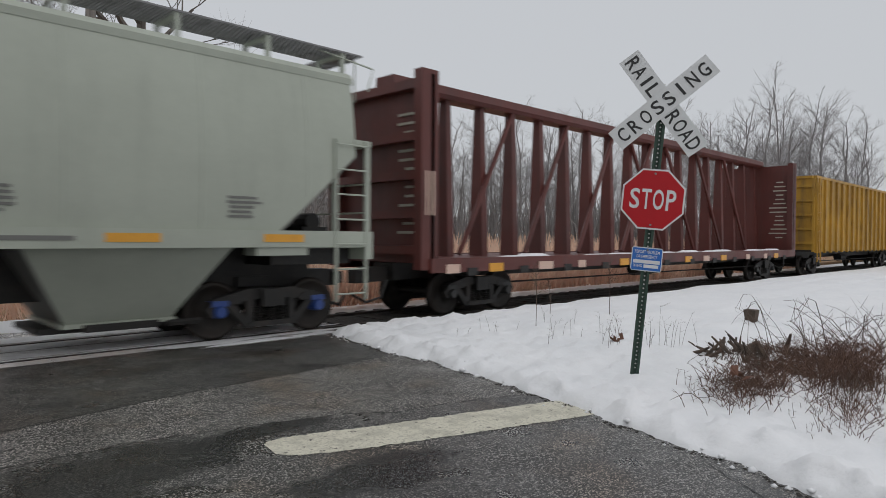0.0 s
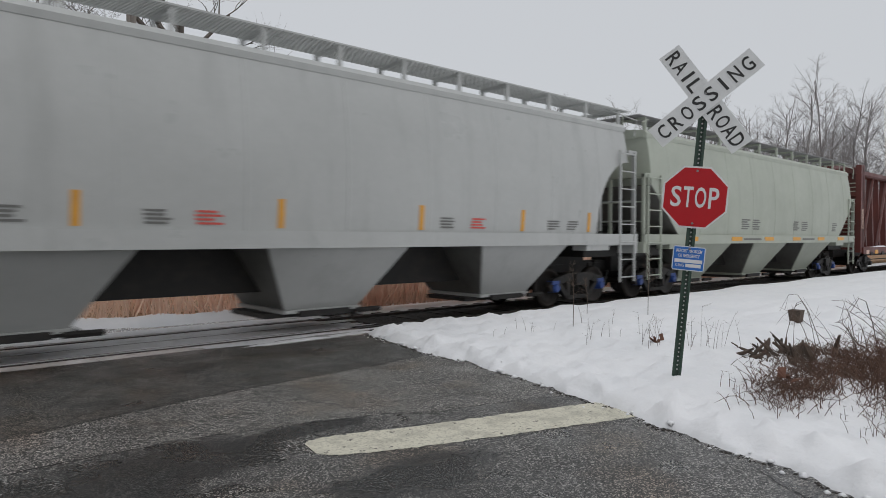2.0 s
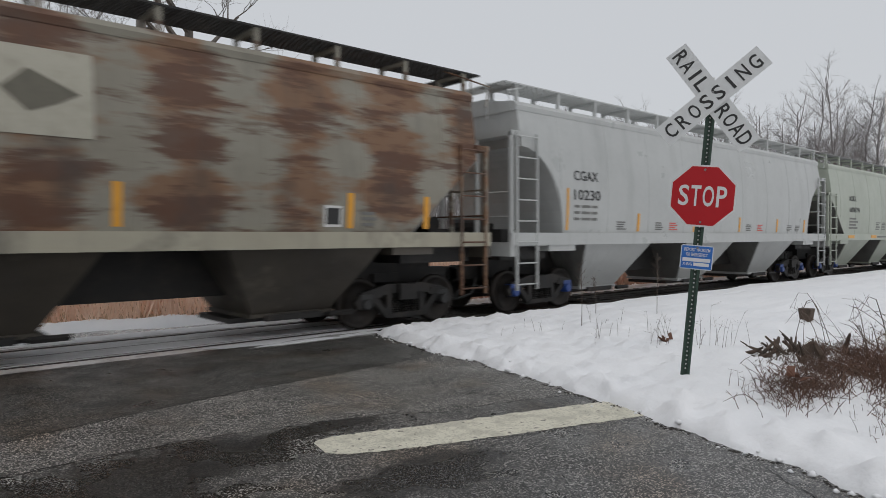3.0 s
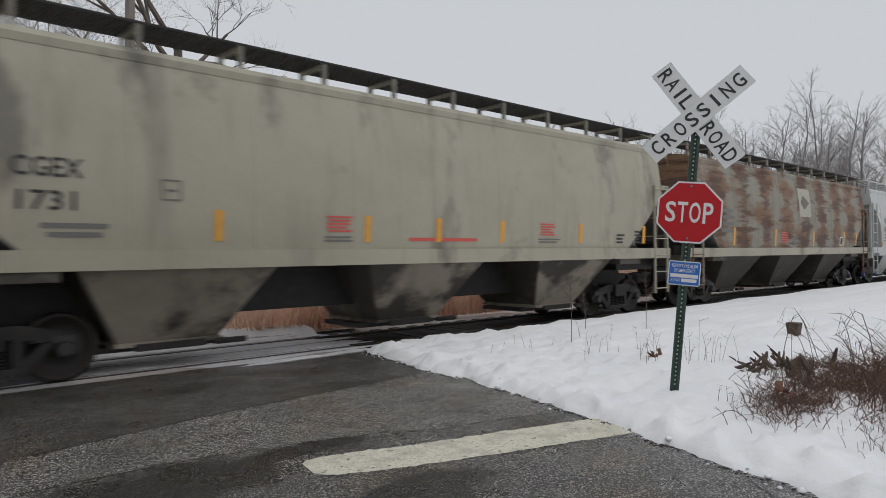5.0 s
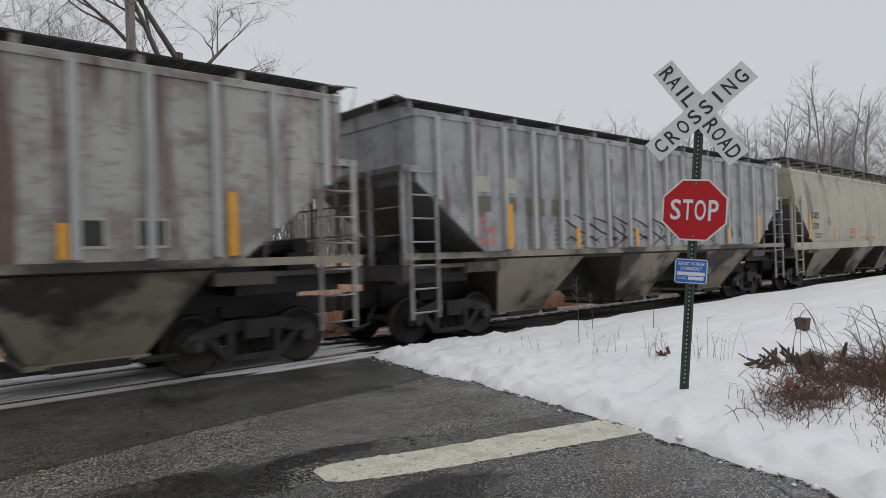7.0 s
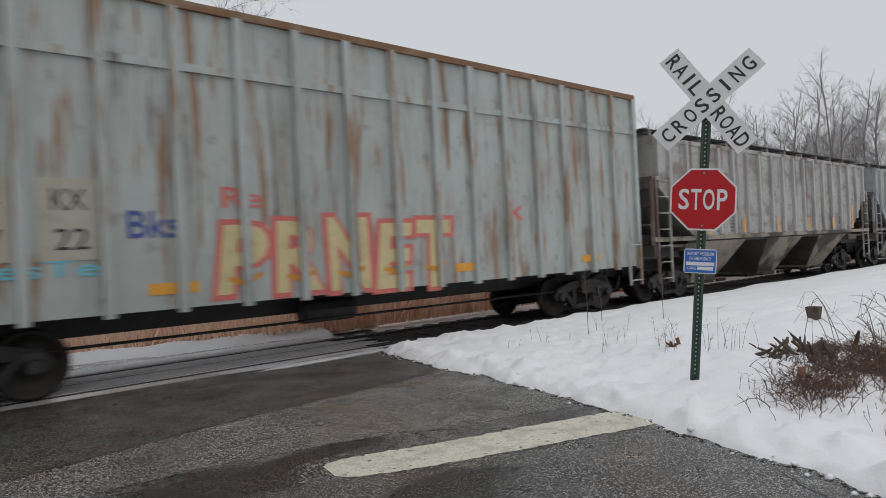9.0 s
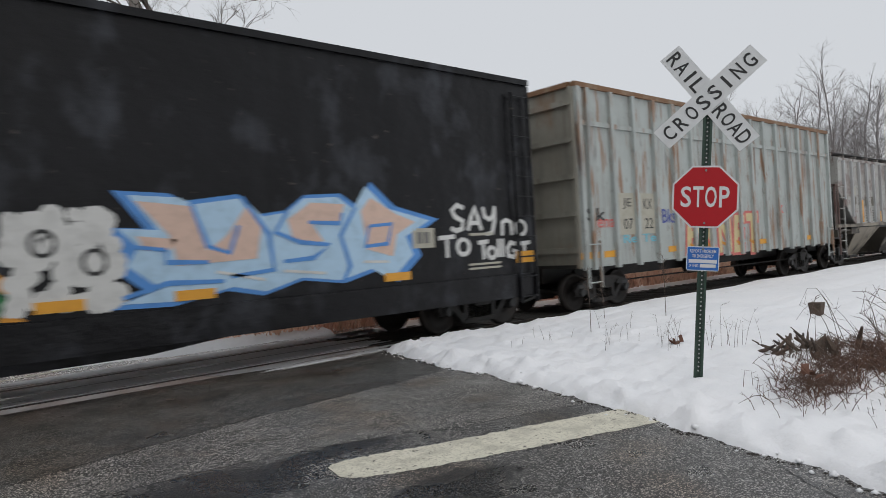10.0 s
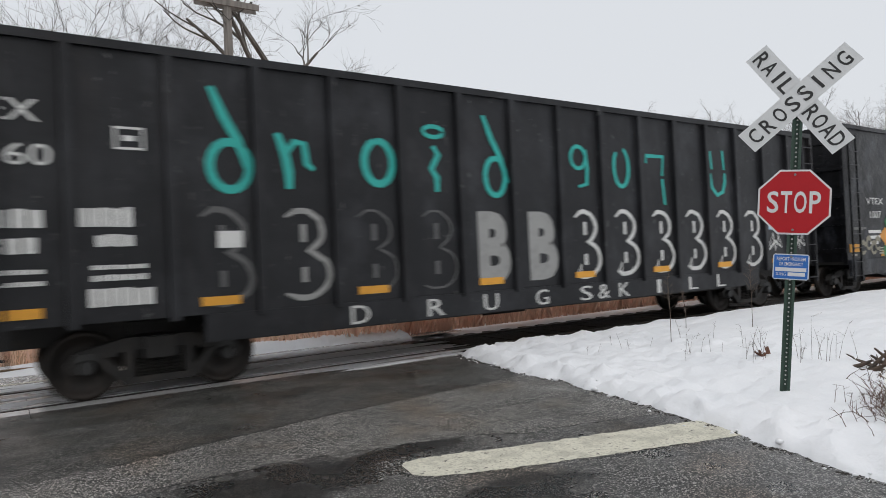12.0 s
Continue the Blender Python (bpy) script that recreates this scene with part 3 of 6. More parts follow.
part("edge_line", el, M["road_paint"], road, "white edge line past the rails")

# ---- track ----
track = thing("railway_track", "single railway track on dark ballast, flush with the road", "railway", kind="structure")
for sx0, sx1 in ((-160, -9), (7.0, 420)):
    s, xs, ys = Shape(), [], [9.0, 9.3, 9.7, 10.2, 10.9, 11.6, 12.2, 12.6, 12.95]
    zs = [-0.24, -0.13, -0.06, -0.05, -0.05, -0.05, -0.06, -0.13, -0.24]
    x = sx0
    while x < sx1:
        xs.append(x)
        x += 0.25 if -12 < x < 45 else 3.0
    s.v = [(x, y + 0.05 * fbm(x, y, 2, 3), z + 0.03 * fbm(x, y, 5, 1)) for x in xs for y, z in zip(ys, zs)]
    k = len(ys)
    s.f = [(i * k + j, (i + 1) * k + j, (i + 1) * k + j + 1, i * k + j + 1) for i in range(len(xs) - 1) for j in range(k - 1)]
    part("ballast_bed", s, M["ballast"], track, "dark wet crushed stone ballast")
for y in (TRACK_Y - 0.755, TRACK_Y + 0.755):
    s = Shape()
    s.along([(y - 0.07, -0.16), (y + 0.07, -0.16), (y + 0.07, -0.145), (y + 0.015, -0.125), (y + 0.012, -0.045), (y + 0.036, -0.035), (y + 0.036, 0.0), (y - 0.036, 0.0), (y - 0.036, -0.035), (y - 0.012, -0.045), (y - 0.015, -0.125), (y - 0.07, -0.145)], -160, 420)
    rail = part("rail", s, M["rail"], track, "brown steel rail")
    s = Shape()
    s.box(-160, 420, y - 0.026, y + 0.026, 0.0, 0.003)
    part("railhead", s, M["rail_top"], rail, "polished running surface")
tie = Shape().box(-0.115, 0.115, TRACK_Y - 1.3, TRACK_Y + 1.3, -0.19, -0.045).mesh("tie", M["tie"])
for i in range(150):
    part("tie", tie, None, track).location = (7.4 + i * 0.53, 0, 0)
for y0, y1 in ((9.455, 9.80), (9.803, 10.115), (10.31, 10.94), (10.96, 11.59), (11.785, 12.445)):
    for i in range(7):
        s = Shape().box(-8.0 + i * 2.15, -8.0 + i * 2.15 + 2.143, y0, y1, -0.12, 0.0)
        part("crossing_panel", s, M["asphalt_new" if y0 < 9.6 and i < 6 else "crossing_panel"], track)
s = Shape()
for y0, y1 in ((10.12, 10.155), (10.235, 10.305), (11.595, 11.665), (11.745, 11.78)):
    s.box(-8.0, 7.05, y0, y1, -0.12, -0.03)
part("flangeway", s, M["seam"], track)
sl_r, slush = random.Random(61), Shape()
for i in range(520):
    y0, y1 = sl_r.choice(((9.5, 10.05), (10.36, 10.9), (11.0, 11.55), (11.83, 12.4))[i % 8 > 0:])
    x, y = (sl_r.uniform(-6, 6.6) if i % 2 else sl_r.uniform(4.3 if y0 < 10 else 2.2, 6.9)), sl_r.uniform(y0, y1)
    n, rx, ry = 12, sl_r.uniform(0.3, 1.1), sl_r.uniform(0.03, 0.16) + (0 if i % 2 else 0.08)
    ring = [(x + rx * sl_r.uniform(0.6, 1.1) * math.cos(6.2832 * k / n), min(max(y + ry * sl_r.uniform(0.5, 1.2) * math.sin(6.2832 * k / n), y0), y1), 0.003) for k in range(n)]
    slush.add([*ring, (x, y, 0.012)], [(k, (k + 1) % n, n) for k in range(n)])
solo("slush", slush, M["snow_dirty"], "thin streaks of dirty slush on the crossing", "slush", kind="stuff", smooth=True)

# ---- dry reed field and far woods ----
s = Shape()
s.box(-60, 260, 13.7, 140, -0.05, 0.11)
solo("field", s, M["field"], "dry brown field with thin snow", "field", kind="structure")
rr = random.Random(8)
reeds = Shape()
for i in range(34000):
    y = 12.85 + 26 * rr.random() ** 2.2
    x = rr.uniform(-8, 24 + 4.4 * (y - 8))
    if y < 13.9 - 0.22 * min(max(x - 1.5, 0), 5):
        continue
    h = rr.uniform(0.55, 0.95) * (1 + 0.05 * (y - 13)) * (1 + 0.25 * fbm(x, y, 0.25, 2))
    w, a = rr.uniform(0.012, 0.03) * (1 + (y - 15) * 0.03), rr.uniform(0, 6.28)
    dx, dy, lx, ly = w * math.cos(a), w * math.sin(a), rr.gauss(0, 0.22), rr.gauss(0, 0.22)
    reeds.add([(x - dx, y - dy, 0), (x + dx, y + dy, 0), (x + lx + dx * 0.5, y + ly + dy * 0.5, h), (x + lx - dx * 0.5, y + ly - dy * 0.5, h)], [(0, 1, 2, 3)])
solo("reeds", reeds, M["reed"], "dense dry reddish-brown reeds behind the track", "reeds", kind="stuff")


def grow(s, r, p, d, length, rad, depth, sides, up=0.18, spread=0.75):
    """One limb of a bare tree and, from along it, its branches."""
    pts, rads, q, dd = [p.copy()], [rad], p.copy(), d.copy()
    k = 4 if depth > 1 else 3
    for i in range(k):
        dd = (dd + Vector((r.gauss(0, 0.2), r.gauss(0, 0.2), r.gauss(0, 0.12) + up * 0.10))).normalized()
        q = q + dd * (length / k)
        pts.append(q.copy())
        rads.append(rad * (1 - 0.62 * (i + 1) / k))
    s.tube(pts, rads, sides)
    if depth == 0:
        return
    for j in range(r.choice((3, 4, 4)) if depth > 1 else r.choice((3, 4, 5))):
        u = r.uniform(0.35, 1.0)
        i = min(int(u * k), k - 1)
        base = pts[i].lerp(pts[i + 1], u * k - i)
        side = Vector((r.gauss(0, 1), r.gauss(0, 1), r.gauss(0, 0.5))).normalized()
        nd = (dd + side * spread * r.uniform(0.7, 1.5) + Vector((0, 0, up))).normalized()
        grow(s, r, base, nd, length * r.uniform(0.5, 0.78), max(rads[i] * 0.6, 0.006), depth - 1, max(sides - 1, 3), up, spread)


def bare_tree(seed, height, depth, rad, sides=7, lean=(0, 0), clear=0.0):
    r, s = random.Random(seed), Shape()
    trunk_top = clear or height * 0.36
    pts = [Vector((lean[0] * u, lean[1] * u, trunk_top * u)) + Vector((r.gauss(0, 0.05), r.gauss(0, 0.05), 0)) * u for u in (0, 0.15, 0.5, 1.0)]
    s.tube(pts, [rad * 1.35, rad * 1.05, rad * 0.9, rad * 0.75], sides)
    for j in range(r.choice((3, 4, 5))):
        a = r.uniform(0, 6.28)
        d = Vector((math.cos(a) * 0.55, math.sin(a) * 0.55, 1 if not clear else r.uniform(0.3, 1.2))).normalized()
        grow(s, r, pts[-1] - Vector((0, 0, trunk_top * r.uniform(0, 0.25))), d, height * r.uniform(0.3, 0.42), rad * 0.6, depth, max(sides - 2, 3))
    return s


def forest_tree(seed, height, rad):
    """A tall woodland tree: a long stem that forks, with rising limbs and dense fine twigs."""
    r, s = random.Random(seed), Shape()
    stem, p = [], Vector((0, 0, 0))
    for i in range(7):
        stem.append(p.copy())
        p = p + Vector((r.gauss(0, 0.22), r.gauss(0, 0.22), height * 0.15))
    s.tube(stem, [rad * (1 - 0.135 * i) for i in range(7)], 4)
    for j in range(27):
        u = r.uniform(0.30, 1.0)
        i = min(int(u * 6), 5)
        base = stem[i].lerp(stem[i + 1], u * 6 - i)
        a = r.uniform(0, 6.28)
        d = Vector((math.cos(a), math.sin(a), r.uniform(0.45, 1.5))).normalized()
        ln = height * r.uniform(0.12, 0.28) * (1.25 - 0.72 * u)
        tip = base + d * ln * 0.5
        end = tip + (d + Vector((r.gauss(0, 0.2), r.gauss(0, 0.2), r.uniform(0.1, 0.6)))).normalized() * ln * 0.6
        q = rad * (0.36 - 0.22 * u)
        s.tube([base, tip, end], [q, q * 0.65, q * 0.25], 3)
        for k in range(6):
            b0 = base.lerp(tip, r.uniform(0.4, 1)) if k < 2 else tip.lerp(end, r.random())
            e = b0 + (d + Vector((r.gauss(0, 0.75), r.gauss(0, 0.75), r.gauss(0.2, 0.5)))).normalized() * ln * r.uniform(0.25, 0.55)
            s.tube([b0, e], [q * 0.42, q * 0.16], 3)
            for m in range(3):
                b1 = b0.lerp(e, r.uniform(0.25, 1))
                s.tube([b1, b1 + (d + Vector((r.gauss(0, 0.9), r.gauss(0, 0.9), r.gauss(0.2, 0.6)))).normalized() * ln * r.uniform(0.14, 0.34)], [q * 0.22, q * 0.1], 3)
    return s


# far woods: a few crowns, repeated at many places, in one mesh
wr = random.Random(21)
kinds = []
for k in range(6):
    s = forest_tree(100 + k, 17, 0.19)
    kinds.append((np.array(s.v), s.f))
verts, faces, base = [], [], 0
for i in range(340):
    az = radians(90 * wr.random() ** 1.25 + 3)
    dist = wr.uniform(66, 125)
    x, y = dist * math.cos(az), 6 + dist * math.sin(az)
    if y < 24:
        continue
    k = wr.choice((0.66, 0.74, 0.82, 0.92, 1.04, 1.12)) * wr.uniform(0.95, 1.05) * (1.12 if az < radians(27) else 1.0) * (1.0 if az < radians(40) else 0.92) * (0.75 + 0.25 * dist / 95)
    v, f = kinds[i % 6]
    a = wr.uniform(0, 6.28)
    rot = np.array([[math.cos(a), -math.sin(a), 0], [math.sin(a), math.cos(a), 0], [0, 0, 1]])
    verts += [tuple(q) for q in (v @ rot.T) * k + np.array([x, y, 0])]
    faces += [tuple(j + base for j in q) for q in f]
    base += len(v)
woods = Shape()
woods.v, woods.f = verts, faces
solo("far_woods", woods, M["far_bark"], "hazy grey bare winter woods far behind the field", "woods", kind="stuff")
ug = Shape()
for i in range(5200):
    az, dist = radians(wr.uniform(4, 92)), wr.uniform(68, 120)
    x, y, h = dist * math.cos(az), 6 + dist * math.sin(az), wr.uniform(2, 8)
    if y > 18:
        ug.tube([(x, y, 0), (x + wr.gauss(0, 0.5), y + wr.gauss(0, 0.5), h * 0.6), (x + wr.gauss(0, 0.9), y + wr.gauss(0, 0.9), h)], [0.10, 0.07, 0.03], 3)
solo("undergrowth", ug, M["far_bark"], "bare undergrowth, haze-grey in colour, at the foot of the far woods", "undergrowth", kind="stuff")
for seed, x, y, h, rad, clear in ((3, 10.95, 29.2, 14.0, 0.24, 10.9), (8, 8.2, 30.5, 10.0, 0.09, 9.6), (5, 6.4, 24.5, 9, 0.2, 0), (9, 13.5, 35, 12, 0.2, 0), (12, 2.6, 31, 14, 0.2, 0), (15, 4.6, 27.5, 9, 0.18, 0)):
    tr = thing("tree", "large bare deciduous tree with spreading grey limbs", "tree", "bare trees behind the crossing", m=pose(x, y, 0))
    part("crown", bare_tree(seed, h, 4, rad, clear=clear), M["bark"], tr)
pine = thing("pine_tree", "small dark evergreen with sparse boughs", "tree", m=pose(13, 36, 0))
s = Shape()
s.tube([(0, 0, 0), (0.05, 0, 8.5)], [0.14, 0.02], 6)
part("trunk", s, M["bark"], pine)
s, pr = Shape(), random.Random(2)
for i in range(520):
    z = pr.uniform(1.4, 8.6)
    rad = (8.9 - z) * 0.24 * pr.uniform(0.3, 1.0)
    a = pr.uniform(0, 6.28)
    s.tube([(rad * 0.2 * math.cos(a), rad * 0.2 * math.sin(a), z), (rad * math.cos(a + 0.1), rad * math.sin(a + 0.1), z - 0.1 - 0.12 * rad)], [0.07, 0.02], 3)
part("bough", s, M["pine"], pine)

pole = thing("utility_pole", "weathered grey wooden utility pole with a crossarm", "utility pole", m=pose(8.7, 28.0, 0))
part("shaft", Shape().tube([(0, 0, 0), (0, 0, 14.2)], [0.21, 0.17], 12), M["pole_wood"], pole)
for y in (-0.24, 0.18):
    part("crossarm", Shape().box(-1.3, 1.3, y, y + 0.07, 12.66, 12.92), M["pole_wood"], pole)
for x in (-1.05, -0.45, 0.45, 1.05):
    part("insulator", Shape().tube([(x, 0, 12.92), (x, 0, 13.09)], [0.035, 0.05], 6), M["steel_dark"], pole)
part("brace", Shape().tube([(-0.7, -0.22, 12.7), (0, -0.22, 12.05), (0.7, -0.22, 12.7)], 0.02, 4), M["steel_dark"], pole)
wires = Shape()
for x in (-1.05, 1.05):
    wires.tube([(8.7 + x - 1.5 * k, 28.0 + 10 * k * 1.0, 13.10 - 0.35 * k * (3 - k)) for k in (0, 0.75, 1.5, 2.25, 3)], 0.012, 3)
wires.tube([(8.7, 28.0, 11.8), (5.6, 24.0, 13.6), (-1, 16, 18)], 0.014, 3)
solo("power_line", wires, M["steel_dark"], "thin overhead wires from the pole", "cable")


# ---- railway cars; a car's own space: x ahead, z from the railhead ----
WHEEL_R = 0.457
CARS = []
cache = {}


def shared(key, make):
    if key not in cache:
        cache[key] = make()
    return cache[key]


def wheelset_mesh():
    s = Shape()
    for sg in (-1, 1):
        y = 0.755 * sg
        s.lathe_y([(0.0, y - 0.075), (0.10, y - 0.075), (0.12, y - 0.03), (0.36, y - 0.02), (0.385, y - 0.065), (WHEEL_R, y - 0.065), (WHEEL_R + (0.025 if sg > 0 else 0), y + (-0.045 if sg > 0 else 0.045)), (WHEEL_R, y + 0.065), (0.385, y + 0.065), (0.36, y + 0.02), (0.12, y + 0.03), (0.10, y + 0.075), (0.0, y + 0.075)])
    s.lathe_y([(0.08, -0.68), (0.08, 0.68)], 10)
    return s.mesh("wheelset", M["wheel"], True)


def side_frame_mesh(sg):
    y0, y1 = (0.90, 1.03) if sg > 0 else (-1.03, -0.90)
    s = Shape()
    s.prism([(-1.12, 0.50), (-1.06, 0.38), (-0.98, 0.38), (-0.94, 0.50), (-0.74, 0.54), (-0.4, 0.62), (0.4, 0.62), (0.74, 0.54), (0.94, 0.50), (0.98, 0.38), (1.06, 0.38), (1.12, 0.50), (0.98, 0.66), (0.42, 0.79), (-0.42, 0.79), (-0.98, 0.66)], y0, y1)
    s.prism([(-0.80, 0.545), (-0.66, 0.565), (-0.36, 0.27), (-0.46, 0.18)], y0, y1)
    s.prism([(0.46, 0.18), (0.36, 0.27), (0.66, 0.565), (0.80, 0.545)], y0, y1)
    s.prism([(-0.46, 0.18), (0.46, 0.18), (0.38, 0.268), (-0.38, 0.268)], y0 - 0.02, y1 + 0.02)
    for x in (-0.38, 0.38):
        s.box(x - 0.06, x + 0.06, y0 + 0.005, y1 - 0.005, 0.268, 0.625)
    yi = y0 - 0.05 if sg > 0 else y1
    s.box(-0.34, 0.34, yi, yi + 0.05, 0.24, 0.64)
    for x in (-0.72, 0.72):
        s.prism([(x - 0.20, 0.56), (x + 0.20, 0.56), (x + 0.12, 0.70), (x - 0.12, 0.70)], y0 - 0.015, y1 + 0.015)
    return s.mesh("side_frame", M["steel_dark"])


def spring_mesh():
    pts, rads = [], []
    for k in range(6):
        pts += [(0, 0, 0.262 + k * 0.042), (0, 0, 0.285 + k * 0.042)]
        rads += [0.058, 0.085]
    return Shape().tube(pts, rads, 8).mesh("spring", M["steel_dark"])


def bearing_mesh(cap, sg):
    s = Shape()
    s.lathe_y([(0.0, sg * 1.10), (0.085, sg * 1.10), (0.10, sg * 1.06), (0.11, sg * 0.95), (0.11, sg * 0.84)], 14)
    s.box(-0.13, 0.13, min(sg * 0.88, sg * 1.05), max(sg * 0.88, sg * 1.05), 0.08, 0.17)
    return s.mesh("bearing", M[cap])


def bogie(car, x, cap):
    b = new("bogie")
    b.parent = car
    b.location = (x, 0, 0)
    for sg in (-1, 1):
        part("side_frame", shared(("frame", sg), lambda: side_frame_mesh(sg)), None, b)
        for sp in (-0.2, 0.0, 0.2):
            part("spring", shared("spring", spring_mesh), None, b).location = (sp, sg * 0.97, 0)
    part("bolster", shared("bolster", lambda: Shape().box(-0.2, 0.2, -1.12, 1.12, 0.5, 0.78).box(-0.28, 0.28, -0.4, 0.4, 0.78, 0.95).mesh("bolster", M["steel_dark"])), None, b)
    for wx in (-0.89, 0.89):
        w = part("wheelset", shared("wheelset", wheelset_mesh), None, b)
        w.location = (wx, 0, WHEEL_R)
        car_wheels.append((w, wx))
    for wx in (-0.89, 0.89):
        for sg in (-1, 1):
            part("bearing", shared(("bearing", cap, sg), lambda: bearing_mesh(cap, sg)), None, b).location = (wx, 0, WHEEL_R)
    return b


car_wheels = []


def start_car(name, label, category, half, bogie_in, cap="bearing_black", sill_z=1.05, sill_deep=0.35):
    car = thing(name, label, category, "freight train cars")
    for sx in (-1, 1):
        bogie(car, sx * (half - bogie_in), cap)
        s = Shape()
        s.box(*sorted((sx * (half - 0.3), sx * (half + 0.45))), -0.16, 0.16, 0.72, 1.02)
        s.box(*sorted((sx * (half + 0.35), sx * (half + 0.72))), -0.12, 0.14, 0.70, 1.0)
        s.box(*sorted((sx * (half + 0.55), sx * (half + 0.76))), -0.2, 0.05, 0.74, 0.96)
        part("coupler", s, M["steel_dark"], car)
        s = Shape()
        s.tube([(sx * (half + 0.1), -0.35, 0.75), (sx * (half + 0.3), -0.4, 0.42), (sx * (half + 0.6), -0.3, 0.33), (sx * (half + 0.85), -0.15, 0.5)], 0.03, 6)
        part("brake_hose", s, M["bearing_black"], car)
    s = Shape()
    s.box(-half + 0.1, half - 0.1, -0.32, 0.32, sill_z - sill_deep, sill_z)
    part("centre_sill", s, M["steel_dark"], car)
    if sill_deep > 0.5:
        return car
    s = Shape()
    s.tube([(-half + 2.5, -0.95, 0.62), (half - 2.5, -0.95, 0.6)], 0.022, 5)
    s.tube([(-1.2, -0.6, 0.72), (-0.2, -0.6, 0.72)], 0.2, 10)
    part("brake_gear", s, M["steel_dark"], car)
    return car


def ladder(car, x0, x1, y, z0, z1, mat):
    for x in (x0, x1):
        part("stile", Shape().box(x - 0.022, x + 0.022, y - 0.025, y + 0.025, z0, z1), mat, car)
    n = max(2, int((z1 - z0) / 0.38))
    rung = Shape().tube([(x0, y - 0.02, 0), (x1, y - 0.02, 0)], 0.016, 5).mesh("rung", mat)
    for i in range(n):
        part("rung", rung, None, car).location = (0, 0, z0 + 0.12 + (z1 - z0 - 0.2) * i / (n - 1))


BOW = 0.19


def flank(z, bulge, zs=1.70, eave=4.35):
    """Half width of a hopper's side sheet at a height; the smooth cars bow outwards."""
    return 1.60 - bulge * (((z - zs) / (eave - zs) - 0.34) / 0.66) ** 2


def hopper(name, label, length, c0, mat, ins=1.5, zk=3.1, arched=False, ribs=0, cap="bearing_black", eave=4.35, walk_mat="grating", bay_mat=None):
    """A covered hopper car: bowed sides with raked ends, roof, running boards, three outlet bays, end frames and ladders."""
    h, w, zs = length / 2, 1.60, 1.70
    bulge = 0.0 if ribs else BOW
    paint, bay_paint = M[mat], M[bay_mat or mat]
    car = start_car(name, label, "hopper car", h, 1.27, cap, 1.66, 0.95)
    if arched:
        cut = [(-h + ins * math.sin(a), zs + (zk - zs) * math.cos(a)) for a in np.linspace(math.pi / 2, 0, 12)]
    else:
        cut = [(-h + ins, zs), (-h, zk)]
    cut_z, cut_x = [p[1] for p in cut], [p[0] for p in cut]
    levels = sorted(set(np.linspace(zs, eave, 15)) | set(cut_z))
    n = len(levels)
    left = [float(np.interp(z, cut_z, cut_x)) for z in levels]
    half_w = [flank(z, bulge) for z in levels]
    s = Shape()
    for sg in (-1, 1):
        s.add([(x, sg * y, z) for x, y, z in zip(left, half_w, levels)] + [(-x, sg * y, z) for x, y, z in zip(left, half_w, levels)],
              [(i, n + i, n + i + 1, i + 1) if sg < 0 else (i, i + 1, n + i + 1, n + i) for i in range(n - 1)])
        for i in range(n - 1):
            ends = [(-sg * left[k], y * half_w[k], levels[k]) for k, y in ((i, -1), (i, 1), (i + 1, 1), (i + 1, -1))]
            s.add(ends, [(0, 1, 2, 3) if sg > 0 else (3, 2, 1, 0)])
    s.add([(left[0], -half_w[0], zs), (-left[0], -half_w[0], zs), (-left[0], half_w[0], zs), (left[0], half_w[0], zs)], [(3, 2, 1, 0)])
    part("body", s, paint, car, smooth=not ribs)
    if not ribs:
        k = int((length - 1.2) / 1.75)
        for i in range(k + 1):
            x = -1.75 * k / 2 + 1.75 * i
            zz = [z for z in levels if np.interp(z, cut_z, cut_x) < -abs(x) - 0.05]
            s = Shape()
            m = len(zz)
            s.v = [(x + dx, -flank(z, bulge) - dy, z) for dx, dy in ((-0.03, -0.004), (-0.012, 0.007), (0.012, 0.007), (0.03, -0.004)) for z in zz]
            s.f = [(c * m + q, (c + 1) * m + q, (c + 1) * m + q + 1, c * m + q + 1) for c in range(3) for q in range(m - 1)]
            part("weld_seam", s, paint, car)
    part("underframe", Shape().box(-h + ins - 0.2, h - ins + 0.2, -1.5, 1.5, 1.52, 1.695), M["steel_dark"], car)
    s = Shape()
    e0 = w - flank(eave, bulge)
    prof = [(-w + e0 - 0.035, eave - 0.12), (-w + e0 - 0.05, eave - 0.02), (-1.38, eave + 0.07), (-1.0, eave + 0.12), (-0.4, eave + 0.15), (0.4, eave + 0.15), (1.0, eave + 0.12), (1.38, eave + 0.07), (w - e0 + 0.05, eave - 0.02), (w - e0 + 0.035, eave - 0.12)]
    s.along(prof[::-1], -h - 0.03, h + 0.03)
    part("roof", s, paint, car)
    s = Shape()
    z0, z1, o = (1.60, 1.72, 0.03) if ribs else (1.46, 1.72, 0.025)
    s.box(-h - 0.35, h + 0.35, -w - o, -w + 0.05, z0, z1)
    s.box(-h - 0.35, h + 0.35, w - 0.05, w + o, z0, z1)
    part("side_sill", s, M["grime_tan"] if ribs else M["tan"] if mat == "rusty_tan" else paint, car)
    # running boards on brackets
    s = Shape()
    zt = eave + (0.20 if ribs else 0.42)
    for y0 in (-1.38, 0.58):
        for i in range(14):
            y = y0 + i * 0.06
            s.box(-h - 0.3, h + 0.3, y, y + 0.022, zt, zt + 0.03)
        k = int(length / 0.24)
        for i in range(k + 1):
            x = -h - 0.28 + (length + 0.54) * i / k
